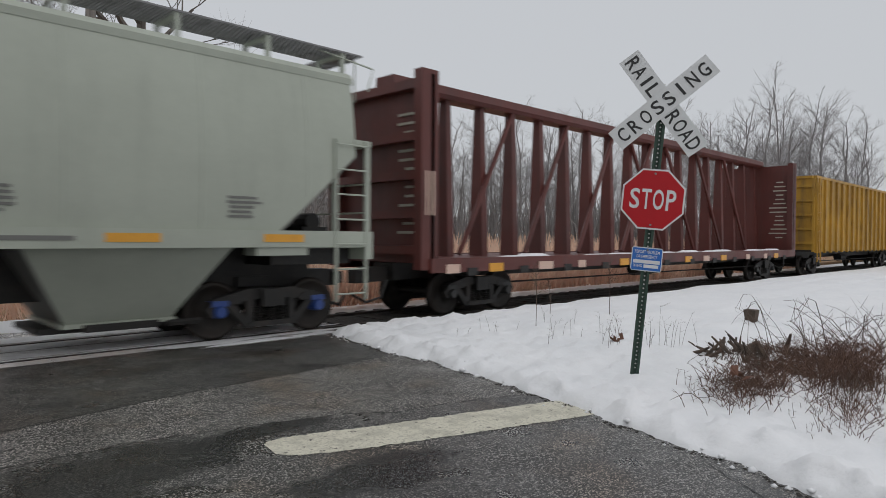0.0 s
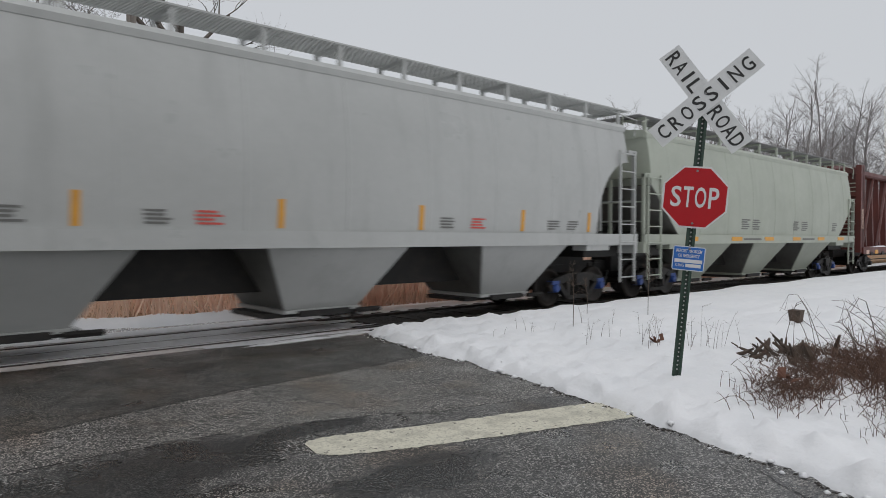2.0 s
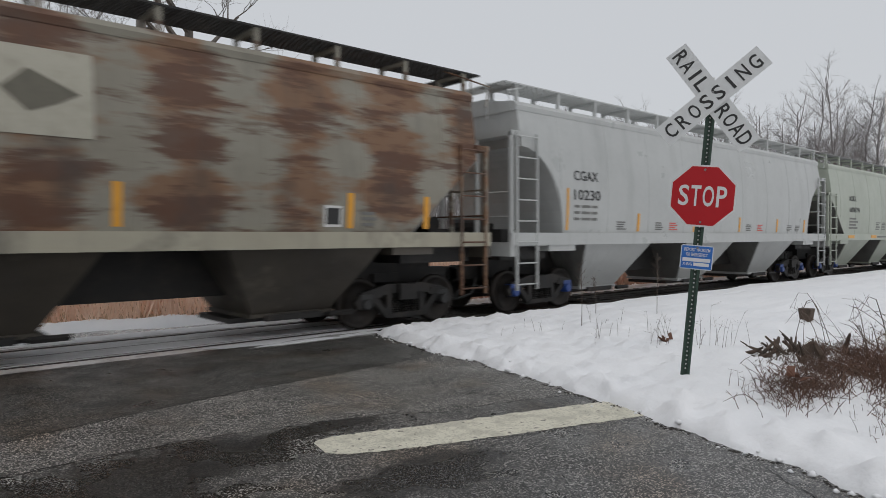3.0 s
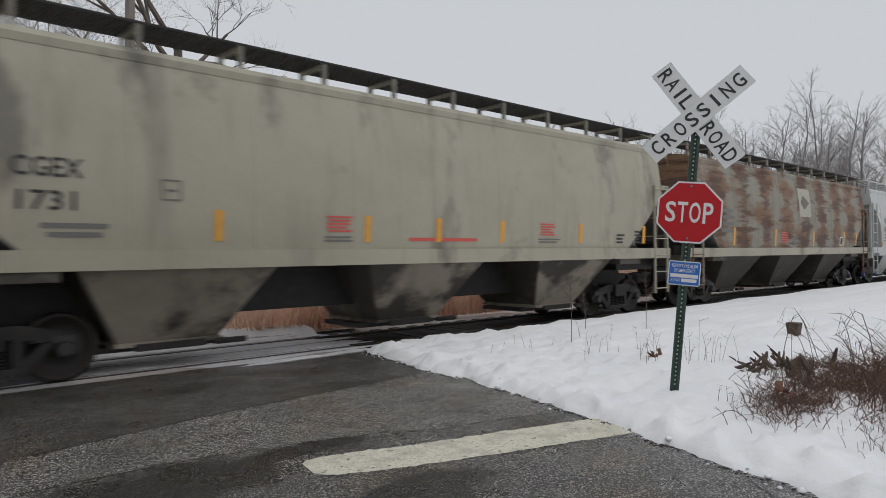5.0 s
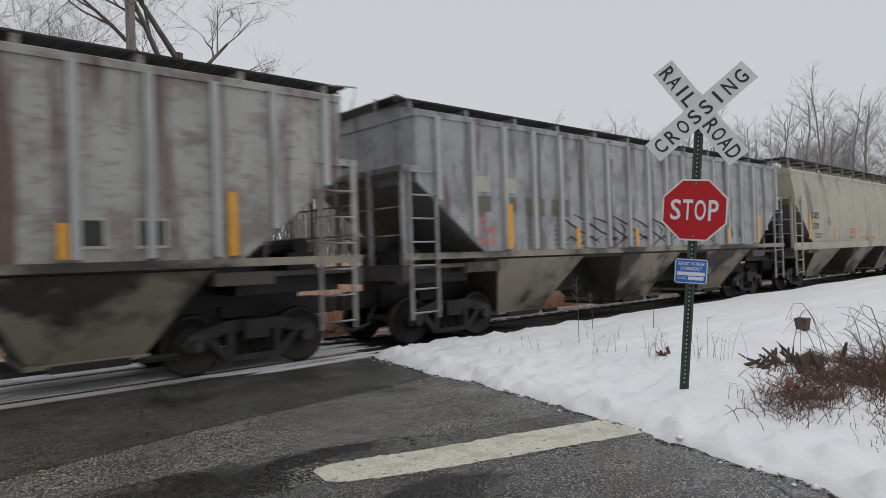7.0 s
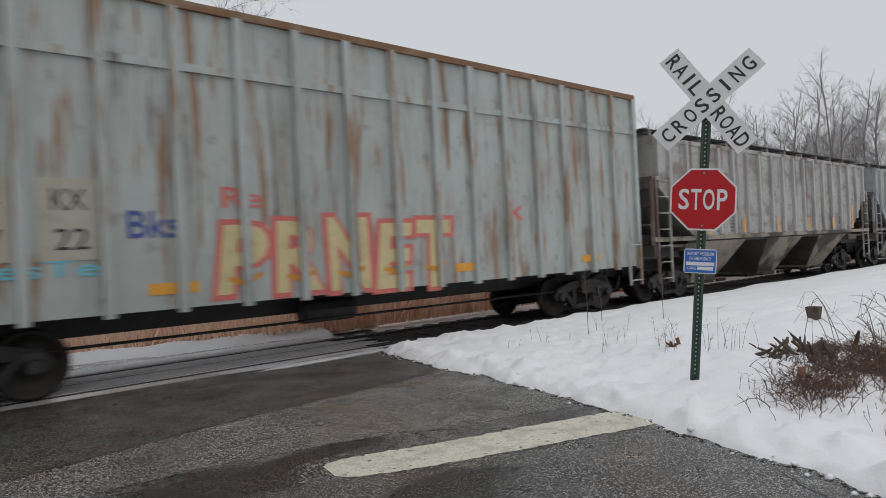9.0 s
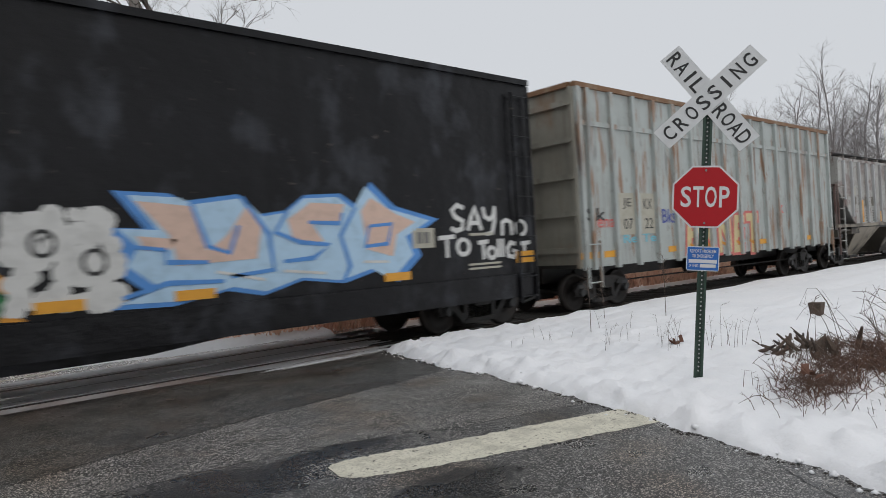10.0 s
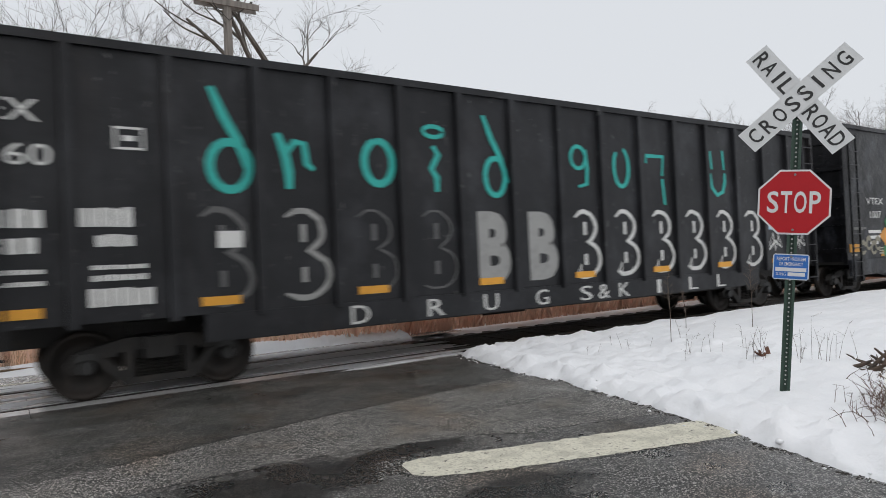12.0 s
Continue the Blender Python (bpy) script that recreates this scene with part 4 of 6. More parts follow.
            s.box(x, x + 0.025, y0, y0 + 0.80, zt + 0.004, zt + 0.026)
    for sx in (-1, 1):
        for i in range(7):
            x = sx * (h - 0.1 + i * 0.07)
            s.box(min(x, x + 0.02), max(x, x + 0.02), -1.1, 1.1, zt - 0.01, zt + 0.02)
    part("running_board", s, M[walk_mat], car)
    s = Shape()
    s.box(-0.035, 0.035, -1.36, -1.30, eave + 0.03, zt + 0.03)
    s.box(-0.03, 0.03, -1.34, -0.58, zt - 0.06, zt)
    s.box(-0.03, 0.03, -0.66, -0.58, eave + 0.10, zt - 0.05)
    bracket = s.mesh("bracket", paint)
    k = int(length / 1.35)
    for i in range(k + 1):
        part("bracket", bracket, None, car).location = (-h + 0.1 + (length - 0.2) * i / k, 0, 0)
    hatch = Shape().box(-length / 9, length / 9, -0.34, 0.34, eave + 0.13, eave + (0.18 if ribs else 0.30)).mesh("hatch_cover", paint)
    for i in range(4):
        part("hatch_cover", hatch, None, car).location = (-h + length * (i + 0.5) / 4, 0, 0)
    # outlet bays
    for bx in (-0.278 * length, 0.0, 0.278 * length):
        s = Shape()
        s.frustum(bx - 0.72, bx + 0.72, -0.80, 0.80, 0.42, bx - 1.42, bx + 1.42, -w + 0.06, w - 0.06, 1.56)
        s.box(bx - 0.76, bx + 0.76, -0.84, 0.84, 0.36, 0.42)
        bay = part("outlet_bay", s, bay_paint, car)
        for sx in (-1, 1):
            low, high = [(bx + sx * 0.735, -0.77, 0.43), (bx + sx * 0.735, 0.77, 0.43)], [(bx + sx * 1.435, 1.5, 1.55), (bx + sx * 1.435, -1.5, 1.55)]
            face = low + high
            s = Shape().add(face + [(x - sx * 0.02, y, z) for x, y, z in face], [(0, 1, 2, 3) if sx > 0 else (3, 2, 1, 0), (0, 4, 5, 1), (1, 5, 6, 2), (2, 6, 7, 3), (3, 7, 4, 0)])
            part("bay_slope", s, M["sooty_shaded_bay" if bay_mat else "slope_grime_shade"], bay, "sloping bay sheet, dark with grime and painted-in shade")
        s = Shape()
        s.box(bx - 1.0, bx + 0.9, -0.62, 0.62, 0.28, 0.36)
        s.tube([(bx + 0.6, -0.95, 0.35), (bx + 1.1, -0.95, 0.35)], 0.05, 6)
        s.box(bx - 0.5, bx + 0.5, -0.90, -0.80, 0.30, 0.40)
        part("outlet_gate", s, M["steel_dark"], bay, "dark steel outlet gate")
    # end slope sheets; the dark ones carry grime and painted-in shade
    for sx in (-1, 1):
        inner = [(-sx * x, z) for x, z in cut]
        outer = [(x + sx * 0.02, z - 0.015) for x, z in reversed(inner)]
        ring = inner + outer if sx > 0 else outer[::-1] + inner[::-1]
        part("slope_sheet", Shape().prism(ring if sx > 0 else ring, -w + 0.02, w - 0.02), M["pale_grey" if mat == "pale_grey" else "slope_grime_shade"], car, "sloping end sheet")
    # end platforms, frames, ladders
    for sx in (-1, 1):
        s = Shape()
        s.box(*sorted((sx * (h - ins), sx * (h + 0.35))), -w + 0.06, w - 0.06, 1.44, 1.51)
        s.box(*sorted((sx * (h + 0.22), sx * (h + 0.37))), -w, w, 1.24, 1.52)
        s.box(*sorted((sx * (h - ins - 0.4), sx * (h - ins + 0.5))), -w + 0.01, -w + 0.4, 1.33, 1.52)
        part("shear_plate", Shape().box(*sorted((sx * (h - ins + 0.1), sx * (h + 0.2))), -1.15, 1.15, 1.16, 1.435), M["steel_dark"], car)
        part("end_platform", s, M["sooty_shaded_bay"] if bay_mat else paint, car)
        s = Shape()
        for y in (-w + 0.06, -0.55, 0.55, w - 0.06):
            s.box(*sorted((sx * (h + 0.24), sx * (h + 0.33))), y - 0.035, y + 0.035, 1.5, zk + 0.25)
        s.box(*sorted((sx * (h - 0.02), sx * (h + 0.33))), -w, w, zk + 0.18, zk + 0.28)
        for z in (2.05, 2.55):
            s.tube([(sx * (h + 0.3), -w + 0.05, z), (sx * (h + 0.3), w - 0.05, z)], 0.018, 5)
        part("end_frame", s, paint, car)
        ladder(car, *sorted((sx * (h - 0.42), sx * (h + 0.20))), -w - 0.02, 0.55, zk + 0.25, paint)
        s = Shape()
        s.tube([(sx * (h - 0.05), -0.4, 1.9), (sx * (h - 0.05), 0.5, 1.9)], 0.16, 10)
        s.box(*sorted((sx * (h - 0.6), sx * (h - 0.1))), -0.9, -0.2, 1.52, 1.8)
        s.box(*sorted((sx * (h - 0.9), sx * (h - 0.5))), 0.1, 0.8, 1.52, 1.95)
        part("brake_equipment", s, M["steel_dark"], car)
        s = Shape()
        s.tube([(sx * (h + 0.28), -1.0, zt), (sx * (h + 0.42), -1.0, zt + 0.02), (sx * (h + 0.42), -1.0, eave - 0.3)], 0.016, 5)
        s.tube([(sx * (h + 0.28), -1.55, eave - 0.2), (sx * (h + 0.40), -1.55, eave + 0.2), (sx * (h - 0.5), -1.2, zt + 0.02)], 0.016, 5)
        part("handhold", s, paint, car)
    if ribs:
        for i in range(18):
            x = -7.47 + ribs * i
            z0 = zs + 0.05
            e = h - abs(x)
            if e < ins:
                z0 = zk - (zk - zs) * e / ins + 0.05
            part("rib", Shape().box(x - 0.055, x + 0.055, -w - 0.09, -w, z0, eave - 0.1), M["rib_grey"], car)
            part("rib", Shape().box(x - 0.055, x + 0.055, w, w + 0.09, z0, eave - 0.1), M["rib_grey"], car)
    CARS.append((car, c0, list(car_wheels)))
    car_wheels.clear()
    return car


def hug(car):
    """Lays the lettering and stripes of a smooth hopper onto its bowed side."""
    for ob in car.children:
        if ob.name.split(".")[0] in ("lettering", "marking", "reflector", "placard", "emblem", "emblem_panel"):
            me = ob.data
            zz = [p.co.z for p in me.vertices]
            if max(zz) - min(zz) > 0.3:
                bm = bmesh.new()
                bm.from_mesh(me)
                for z in np.arange(min(zz) + 0.1, max(zz) - 0.02, 0.1):
                    bmesh.ops.bisect_plane(bm, geom=bm.verts[:] + bm.edges[:] + bm.faces[:], plane_co=(0, 0, z), plane_no=(0, 0, 1))
                bm.to_mesh(me)
                bm.free()
            co = np.empty(len(me.vertices) * 3)
            me.vertices.foreach_get("co", co)
            co = co.reshape(-1, 3)
            co[:, 1] += np.where(co[:, 2] > 1.74, 1.60 - flank(co[:, 2], BOW), 0.0)
            me.vertices.foreach_set("co", co.ravel())
            me.update()


def stripes(car, xs, y, z0, z1, w=0.09):
    for x in xs:
        part("reflector", Shape().box(x - w, x + w, y - 0.006, y + 0.002, z0, z1), M["stripe_orange"], car)


def gondola(name, label, length, c0, mat, end_mat, zb, zt, rib, chord_mat, belt=None, cat="gondola car", ribs=True, bogie_in=1.75):
    """An open-topped car with ribbed sides, a top chord and braced ends."""
    h, w = length / 2, 1.58
    car = start_car(name, label, cat, h, bogie_in, sill_z=zb)
    s = Shape()
    part("side_wall", Shape().box(-h, h, -w, -w + 0.06, zb, zt), M[mat], car)
    part("side_wall", Shape().box(-h, h, w - 0.06, w, zb, zt), M[mat], car)
    part("floor", s.box(-h + 0.02, h - 0.02, -w + 0.06, w - 0.06, zb, zb + 0.08), M["steel_dark"], car)
    for sx in (-1, 1):
        s = Shape()
        s.box(*sorted((sx * (h - 0.06), sx * h)), -w + 0.06, w - 0.06, zb + 0.08, zt)
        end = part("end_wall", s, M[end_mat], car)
        for k in range(5):
            z = zb + 0.35 + (zt - zb - 0.75) * k / 4
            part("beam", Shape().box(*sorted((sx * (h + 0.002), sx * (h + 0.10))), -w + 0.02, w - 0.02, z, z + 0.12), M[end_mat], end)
        for y in (-w + 0.05, 0, w - 0.05):
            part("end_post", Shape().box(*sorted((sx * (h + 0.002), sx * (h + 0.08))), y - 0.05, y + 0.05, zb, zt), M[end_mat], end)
        ladder(car, *sorted((sx * (h - 0.55), sx * (h - 0.08))), -w - 0.1, zb - 0.45, zb + 0.6 if belt else zt - 0.2, M[mat])
    for s0 in (-1, 1):
        s = Shape()
        y0, y1 = sorted((s0 * (w - 0.08), s0 * (w + 0.07)))
        s.box(-h - 0.02, h + 0.02, y0, y1, zt, zt + 0.11)
        part("top_chord", s, M[chord_mat], car)
    for sx in (-1, 1):
        part("top_chord", Shape().box(*sorted((sx * (h - 0.08), sx * (h + 0.09))), -w + 0.09, w - 0.09, zt, zt + 0.11), M[chord_mat], car)
    if belt:
        part("belt_rail", Shape().box(-h, h, -w - 0.05, -w, belt - 0.05, belt + 0.06).box(-h, h, w, w + 0.05, belt - 0.05, belt + 0.06), M[mat], car)
    if ribs:
        first = length - 0.14 - rib * int((length - 0.14) / rib)
        n = int((length - 0.14) / rib)
        for i in range(n + 2):
            x = -h + 0.07 + (first + rib * (i - 1) if i else 0.0)
            for s0 in (-1, 1):
                y0, y1 = sorted((s0 * w, s0 * (w + 0.10)))
                part("rib", Shape().box(x - 0.06, x + 0.06, y0, y1, zb - 0.05, zt), M[mat], car)
    CARS.append((car, c0, list(car_wheels)))
    car_wheels.clear()
    return car


def stroke(car, mat, pts, wd, y, name="graffiti", end=0.7):
    """A flat sprayed line through (x, z) points, mitred at its joints."""
    left, right, n = [], [], len(pts)
    for i, (x, z) in enumerate(pts):
        (xa, za), (xb, zb) = pts[max(i - 1, 0)], pts[min(i + 1, n - 1)]
        d = math.hypot(xb - xa, zb - za) or 1.0
        q = wd / 2 * (end if i in (0, n - 1) else 1.0)
        left.append((x - (zb - za) / d * q, y, z + (xb - xa) / d * q))
        right.append((x + (zb - za) / d * q, y, z - (xb - xa) / d * q))
    s = Shape()
    s.v = left + right + [(x, y + 0.004, z) for x, _, z in left + right]
    s.f = [(i, n + i, n + i + 1, i + 1) for i in range(n - 1)] + [(i, i + 1, 2 * n + i + 1, 2 * n + i) for i in range(n - 1)] + [(n + i, 3 * n + i, 3 * n + i + 1, n + i + 1) for i in range(n - 1)]
    part(name, s, M[mat] if isinstance(mat, str) else mat, car)


def ring(cx, cz, rx, rz, a0=0, a1=360, n=16, tilt=0.0):
    return [(cx + rx * math.cos(radians(a0 + (a1 - a0) * i / n)) - tilt * rz * math.sin(radians(a0 + (a1 - a0) * i / n)), cz + rz * math.sin(radians(a0 + (a1 - a0) * i / n))) for i in range(n + 1)]


# -- pale green hopper --
rg = random.Random(31)
SIDE = -1.606
a = hopper("hopper_car", "pale grey-green covered hopper car with black lettering", 15.9, -0.75, "pale_green", 1.45, 3.0, cap="bearing_blue")
letters("AOKX", M["ink"], a, (-6.01, -5.16, 3.03, 3.24), SIDE, fat=0.012)
letters("600870", M["ink"], a, (-6.01, -4.79, 2.58, 2.79), SIDE, fat=0.012)
bars(lines(-6.0, -4.95, 1.92, 2.42, 4, rg), M["ink_grey"], a, SIDE)
for x in (-2.6, -1.8, 1.6, 2.4, 5.6):
    bars(lines(x, x + 0.62, 1.9, 2.25, 5, rg), M["ink_grey"], a, SIDE)
for x in (-5.85, -3.0, -0.55, 1.85, 4.3, 6.55):
    part("reflector", Shape().box(x - 0.35, x + 0.35, -1.634, -1.62, 1.54, 1.66), M["stripe_orange"], a)
bars([(-2.5, -1.2, 1.56, 1.62), (2.4, 3.6, 1.56, 1.62)], M["ink_grey"], a, -1.626)
# -- pale grey hopper with rounded end cut-outs --
b = hopper("hopper_car", "pale grey covered hopper car with arched end cut-outs", 16.5, -18.0, "pale_grey", 1.34, 3.5, True, cap="bearing_blue", eave=4.36, walk_mat="pale_grey")
letters("CGAX", M["ink"], b, (-6.56, -5.67, 2.88, 3.1), SIDE, fat=0.012)
letters("10230", M["ink"], b, (-6.56, -5.59, 2.45, 2.68), SIDE, fat=0.012)
for z in (2.0, 2.14, 2.28):
    bars([(-6.55, -6.35, z, z + 0.06), (-6.28, -5.95, z, z + 0.06), (-5.9, -5.7, z, z + 0.06)], M["ink_grey"], b, SIDE)
stripes(b, (-6.78,), SIDE, 1.78, 2.7, 0.035)
stripes(b, (-3.97, -1.2, 1.56, 4.3, 6.6), SIDE, 1.76, 2.2, 0.05)
for x, c in ((-4.9, "ink_grey"), (-3.2, "ink_grey"), (-2.5, "red_ink"), (2.0, "ink_grey"), (2.8, "red_ink"), (5.1, "ink_grey"), (5.8, "ink_grey")):
    bars(lines(x, x + 0.42, 1.8, 2.02, 4, rg), M[c], b, SIDE)
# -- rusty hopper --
c = hopper("hopper_car", "heavily rusted tan covered hopper car with a white emblem panel", 15.7, -35.4, "rusty_tan", 1.6, 3.1, eave=4.34, walk_mat="steel_dark", bay_mat="sooty_shaded_bay")
part("emblem_panel", Shape().box(0.1, 1.25, SIDE - 0.006, SIDE + 0.002, 2.85, 3.9), M["panel_cream"], c)
part("emblem", Shape().prism([(0.27, 3.38), (0.55, 3.12), (0.85, 3.24), (1.1, 3.38), (0.85, 3.5), (0.55, 3.64)], SIDE - 0.012, SIDE - 0.004), M["s_olive"], c, "dull green leaf-shaped emblem")
stripes(c, (-5.3, -2.1, 1.5, 5.0, 6.6), SIDE, 1.78, 2.35, 0.06)
part("placard", Shape().box(4.55, 4.8, SIDE - 0.012, SIDE + 0.002, 1.84, 2.1), M["ink"], c)
bars([(4.51, 4.84, 1.8, 1.84), (4.51, 4.84, 2.1, 2.14), (4.51, 4.55, 1.84, 2.1), (4.8, 4.84, 1.84, 2.1)], M["white_ink"], c, SIDE - 0.004)
bars(lines(-6.2, -5.2, 2.2, 3.0, 4, rg) + lines(-0.6, 0.2, 1.82, 2.05, 3, rg) + lines(5.2, 5.6, 1.82, 2.1, 3, rg), M["ink_grey"], c, SIDE)
bars(lines(-1.6, -0.9, 1.9, 2.3, 5, rg), M["red_ink"], c, SIDE)
# -- tan hopper --
d = hopper("hopper_car", "grimy tan covered hopper car with soot streaks", 16.1, -53.1, "tan", 1.6, 3.1, eave=4.33, walk_mat="steel_dark", bay_mat="grime_tan")
letters("CGEX", M["ink"], d, (-6.56, -5.80, 2.60, 2.84), SIDE, fat=0.012)
letters("1731", M["ink"], d, (-6.5, -5.88, 2.20, 2.44), SIDE, fat=0.012)
bars(lines(-6.26, -5.3, 1.88, 2.1, 2, rg), M["ink_grey"], d, SIDE)
stripes(d, (-6.77,), SIDE, 1.84, 2.8, 0.07)
stripes(d, (-4.07, -1.50, 0.10, 1.82, 4.45, 7.14), SIDE, 1.84, 2.28, 0.06)
bars([(-4.86, -4.6, 2.38, 2.4), (-4.86, -4.6, 2.64, 2.66), (-4.86, -4.84, 2.4, 2.64), (-4.62, -4.6, 2.4, 2.64), (-4.8, -4.66, 2.5, 2.53)], M["ink_grey"], d, SIDE)
for x, c2 in ((-2.32, "red_ink"), (3.0, "red_ink")):
    bars(lines(x, x + 0.55, 2.0, 2.28, 5, rg), M[c2], d, SIDE)
    bars(lines(x - 0.05, x + 0.7, 1.84, 1.96, 2, rg), M["ink_grey"], d, SIDE)
bars([(-0.6, 1.1, 1.86, 1.92)], M["red_ink"], d, SIDE)
bars(lines(5.9, 6.3, 1.84, 2.1, 3, rg) + lines(6.7, 7.0, 1.84, 2.2, 4, rg), M["ink"], d, SIDE)
for k in (a, b, c, d):
    hug(k)
# -- ribbed grey hoppers --
e = hopper("ribbed_hopper_car", "weathered grey ribbed covered hopper car with black scrawls", 15.9, -70.7, "ribbed_grey", 1.7, 3.0, ribs=0.89, eave=4.30, walk_mat="steel_dark", bay_mat="grime_tan")
f = hopper("ribbed_hopper_car", "weathered tan-grey ribbed covered hopper car", 15.9, -88.2, "ribbed_tan", 1.7, 3.0, ribs=0.89, eave=4.30, walk_mat="steel_dark", bay_mat="grime_tan")
for k in (e, f):
    stripes(k, (-5.63, 6.08), SIDE - 0.095, 1.76, 2.65, 0.07)
    stripes(k, (-3.4, -1.0, 1.62, 3.95), SIDE - 0.095, 1.76, 2.2, 0.06)
    for x in (4.1, 4.85):
        part("placard", Shape().box(x, x + 0.32, SIDE - 0.008, SIDE + 0.002, 1.92, 2.24), M["ink"], k)
        bars([(x - 0.05, x + 0.37, 1.88, 1.92), (x - 0.05, x + 0.37, 2.24, 2.28), (x - 0.05, x, 1.92, 2.24), (x + 0.32, x + 0.37, 1.92, 2.24)], M["panel_cream"], k, SIDE - 0.002)
    for x in (-6.5, -5.75):
        part("panel", Shape().box(x, x + 0.42, SIDE - 0.006, SIDE + 0.002, 2.88, 3.18), M["panel_cream"], k)
        part("panel", Shape().box(x, x + 0.42, SIDE - 0.006, SIDE + 0.002, 2.5, 2.8), M["s_olive"], k)
    for x in (-5.04, -4.19):
        part("panel", Shape().box(x, x + 0.6, SIDE - 0.006, SIDE + 0.002, 2.43, 2.8), M["s_olive"], k)
    bars(lines(-5.0, -4.45, 1.8, 2.3, 5, rg) + lines(-4.15, -3.65, 1.8, 2.3, 5, rg), M["ink_grey"], k, SIDE)


def scrawl(car, mat, pts, r, y):
    part("scrawl", Shape().tube([(x, y, z) for x, z in pts], [r * 0.5] + [r] * (len(pts) - 2) + [r * 0.4], 5), mat, car)


rs = random.Random(19)
for i in range(8):
    x = -4.2 + i * 0.8 + rs.uniform(-0.15, 0.15)
    scrawl(e, M["s_black"], [(x, 2.5 + rs.uniform(-0.1, 0.12)), (x + 0.5, 2.32), (x + 1.0, 2.1), (x + 1.7, 1.82 + rs.uniform(-0.05, 0.1))], 0.02, SIDE - 0.005)
    if i % 2:
        scrawl(e, M["s_black"], [(x + 0.1, 1.78), (x + 0.35, 1.9), (x + 0.5, 2.15), (x + 0.3, 2.3)], 0.017, SIDE - 0.005)
    scrawl(e, M["s_black"], [(x + 0.4, 1.9), (x + 0.6, 2.0), (x + 0.8, 1.9), (x + 1.0, 2.0)], 0.017, SIDE - 0.005)
letters("Crs", M["s_red"], e, (-6.45, -5.98, 1.83, 2.4), SIDE, "graffiti", 0.0)
letters("Cres", M["s_red"], e, (1.85, 2.55, 2.22, 2.42), SIDE, "graffiti")
part("graffiti", Shape().prism([(2.75, 2.25), (3.1, 2.2), (3.55, 2.3), (3.4, 2.42), (2.95, 2.46)], SIDE - 0.004, SIDE), M["s_cyan"], e)

# -- high-sided chip gondola --
g = gondola("high_sided_gondola", "weathered pale grey-green high-sided gondola with rust streaks and graffiti", 15.1, -104.75, "chip_grey", "chip_end", 1.05, 5.1, 0.915, "rust_beam", belt=4.30, cat="gondola car", bogie_in=1.5)
GS = -1.586
for x0, x1, tx in ((-6.05, -5.4, "JE"), (-5.15, -4.5, "KX")):
    part("panel", Shape().box(x0, x1, GS - 0.006, GS + 0.003, 1.75, 2.75), M["panel_cream"], g)
    letters(tx, M["ink"], g, (x0 + 0.15, x1 - 0.12, 2.36, 2.62), GS - 0.006)
letters("07", M["ink"], g, (-5.88, -5.5, 1.88, 2.14), GS - 0.006)
letters("22", M["ink"], g, (-4.98, -4.6, 1.88, 2.14), GS - 0.006)
for x in (-7.25, -6.4, -3.6, 1.8, 5.6):
    part("reflector", Shape().box(x - 0.33, x + 0.33, GS - 0.006, GS + 0.003, 1.25, 1.4), M["stripe_orange"], g)
for i, ch in enumerate("PRNET"):
    x = -3.05 + i * 0.90
    letters(ch, M["s_red"], g, (x - 0.06, x + 0.92, 1.10 - 0.04 * i, 2.24 + 0.05 * (i % 3)), GS - 0.003, "graffiti", 0.075, 0.12 - 0.08 * (i % 3))
    letters(ch, M["s_cream"], g, (x + 0.03, x + 0.82, 1.18 - 0.04 * i, 2.16 + 0.05 * (i % 3)), GS - 0.008, "graffiti", 0.03, 0.12 - 0.08 * (i % 3))
    stroke(g, "s_orange", [(x + 0.2, 1.4), (x + 0.45, 1.32), (x + 0.7, 1.45)], 0.10, GS - 0.014)
for x0, x1, z0, z1, tx, mm in ((-7.3, -6.6, 2.1, 2.4, "Sk", "s_black"), (-6.92, -6.25, 1.94, 2.14, "ena", "s_red"), (-5.92, -4.5, 1.55, 1.76, "ResTe", "s_cyan"), (-4.15, -3.5, 2.0, 2.36, "Bks", "s_navy"), (-2.9, -2.3, 2.4, 2.7, "Re", "s_red"), (3.0, 3.4, 2.2, 2.6, "k", "s_red")):
    letters(tx, M[mm], g, (x0, x1, z0, z1), GS, "graffiti", 0.01)
# -- black smooth-sided car --
v = gondola("black_high_sided_car", "black smooth-sided freight car with green, orange and blue graffiti", 15.8, -121.8, "black", "black", 0.95, 4.9, 1.0, "black", cat="gondola car", ribs=False, bogie_in=1.1)
part("side_sill", Shape().box(-7.9, 7.9, -1.64, -1.58, 0.62, 1.08).box(-7.9, 7.9, 1.58, 1.64, 0.62, 1.08), M["black"], v)
part("belly", Shape().prism([(-5.5, 0.62), (-4.4, 0.42), (0.4, 0.46), (2.0, 0.62)], -1.2, 1.2), M["black"], v)
VS = -1.585
part("graffiti", Shape().prism([(-5.85, 1.12), (-5.55, 1.5), (-5.9, 1.75), (-5.5, 2.0), (-5.2, 1.9), (-4.9, 2.32), (-4.5, 2.1), (-4.2, 2.38), (-3.6, 2.1), (-3.2, 2.3), (-2.6, 2.2), (-2.2, 2.4), (-1.8, 2.1), (-1.5, 1.8), (-1.15, 1.55), (-1.3, 1.3), (-1.05, 1.1), (-2.3, 1.18), (-3.4, 1.08), (-4.4, 1.16)][::-1], VS - 0.004, VS), M["s_orange"], v, "orange spray-painted background")
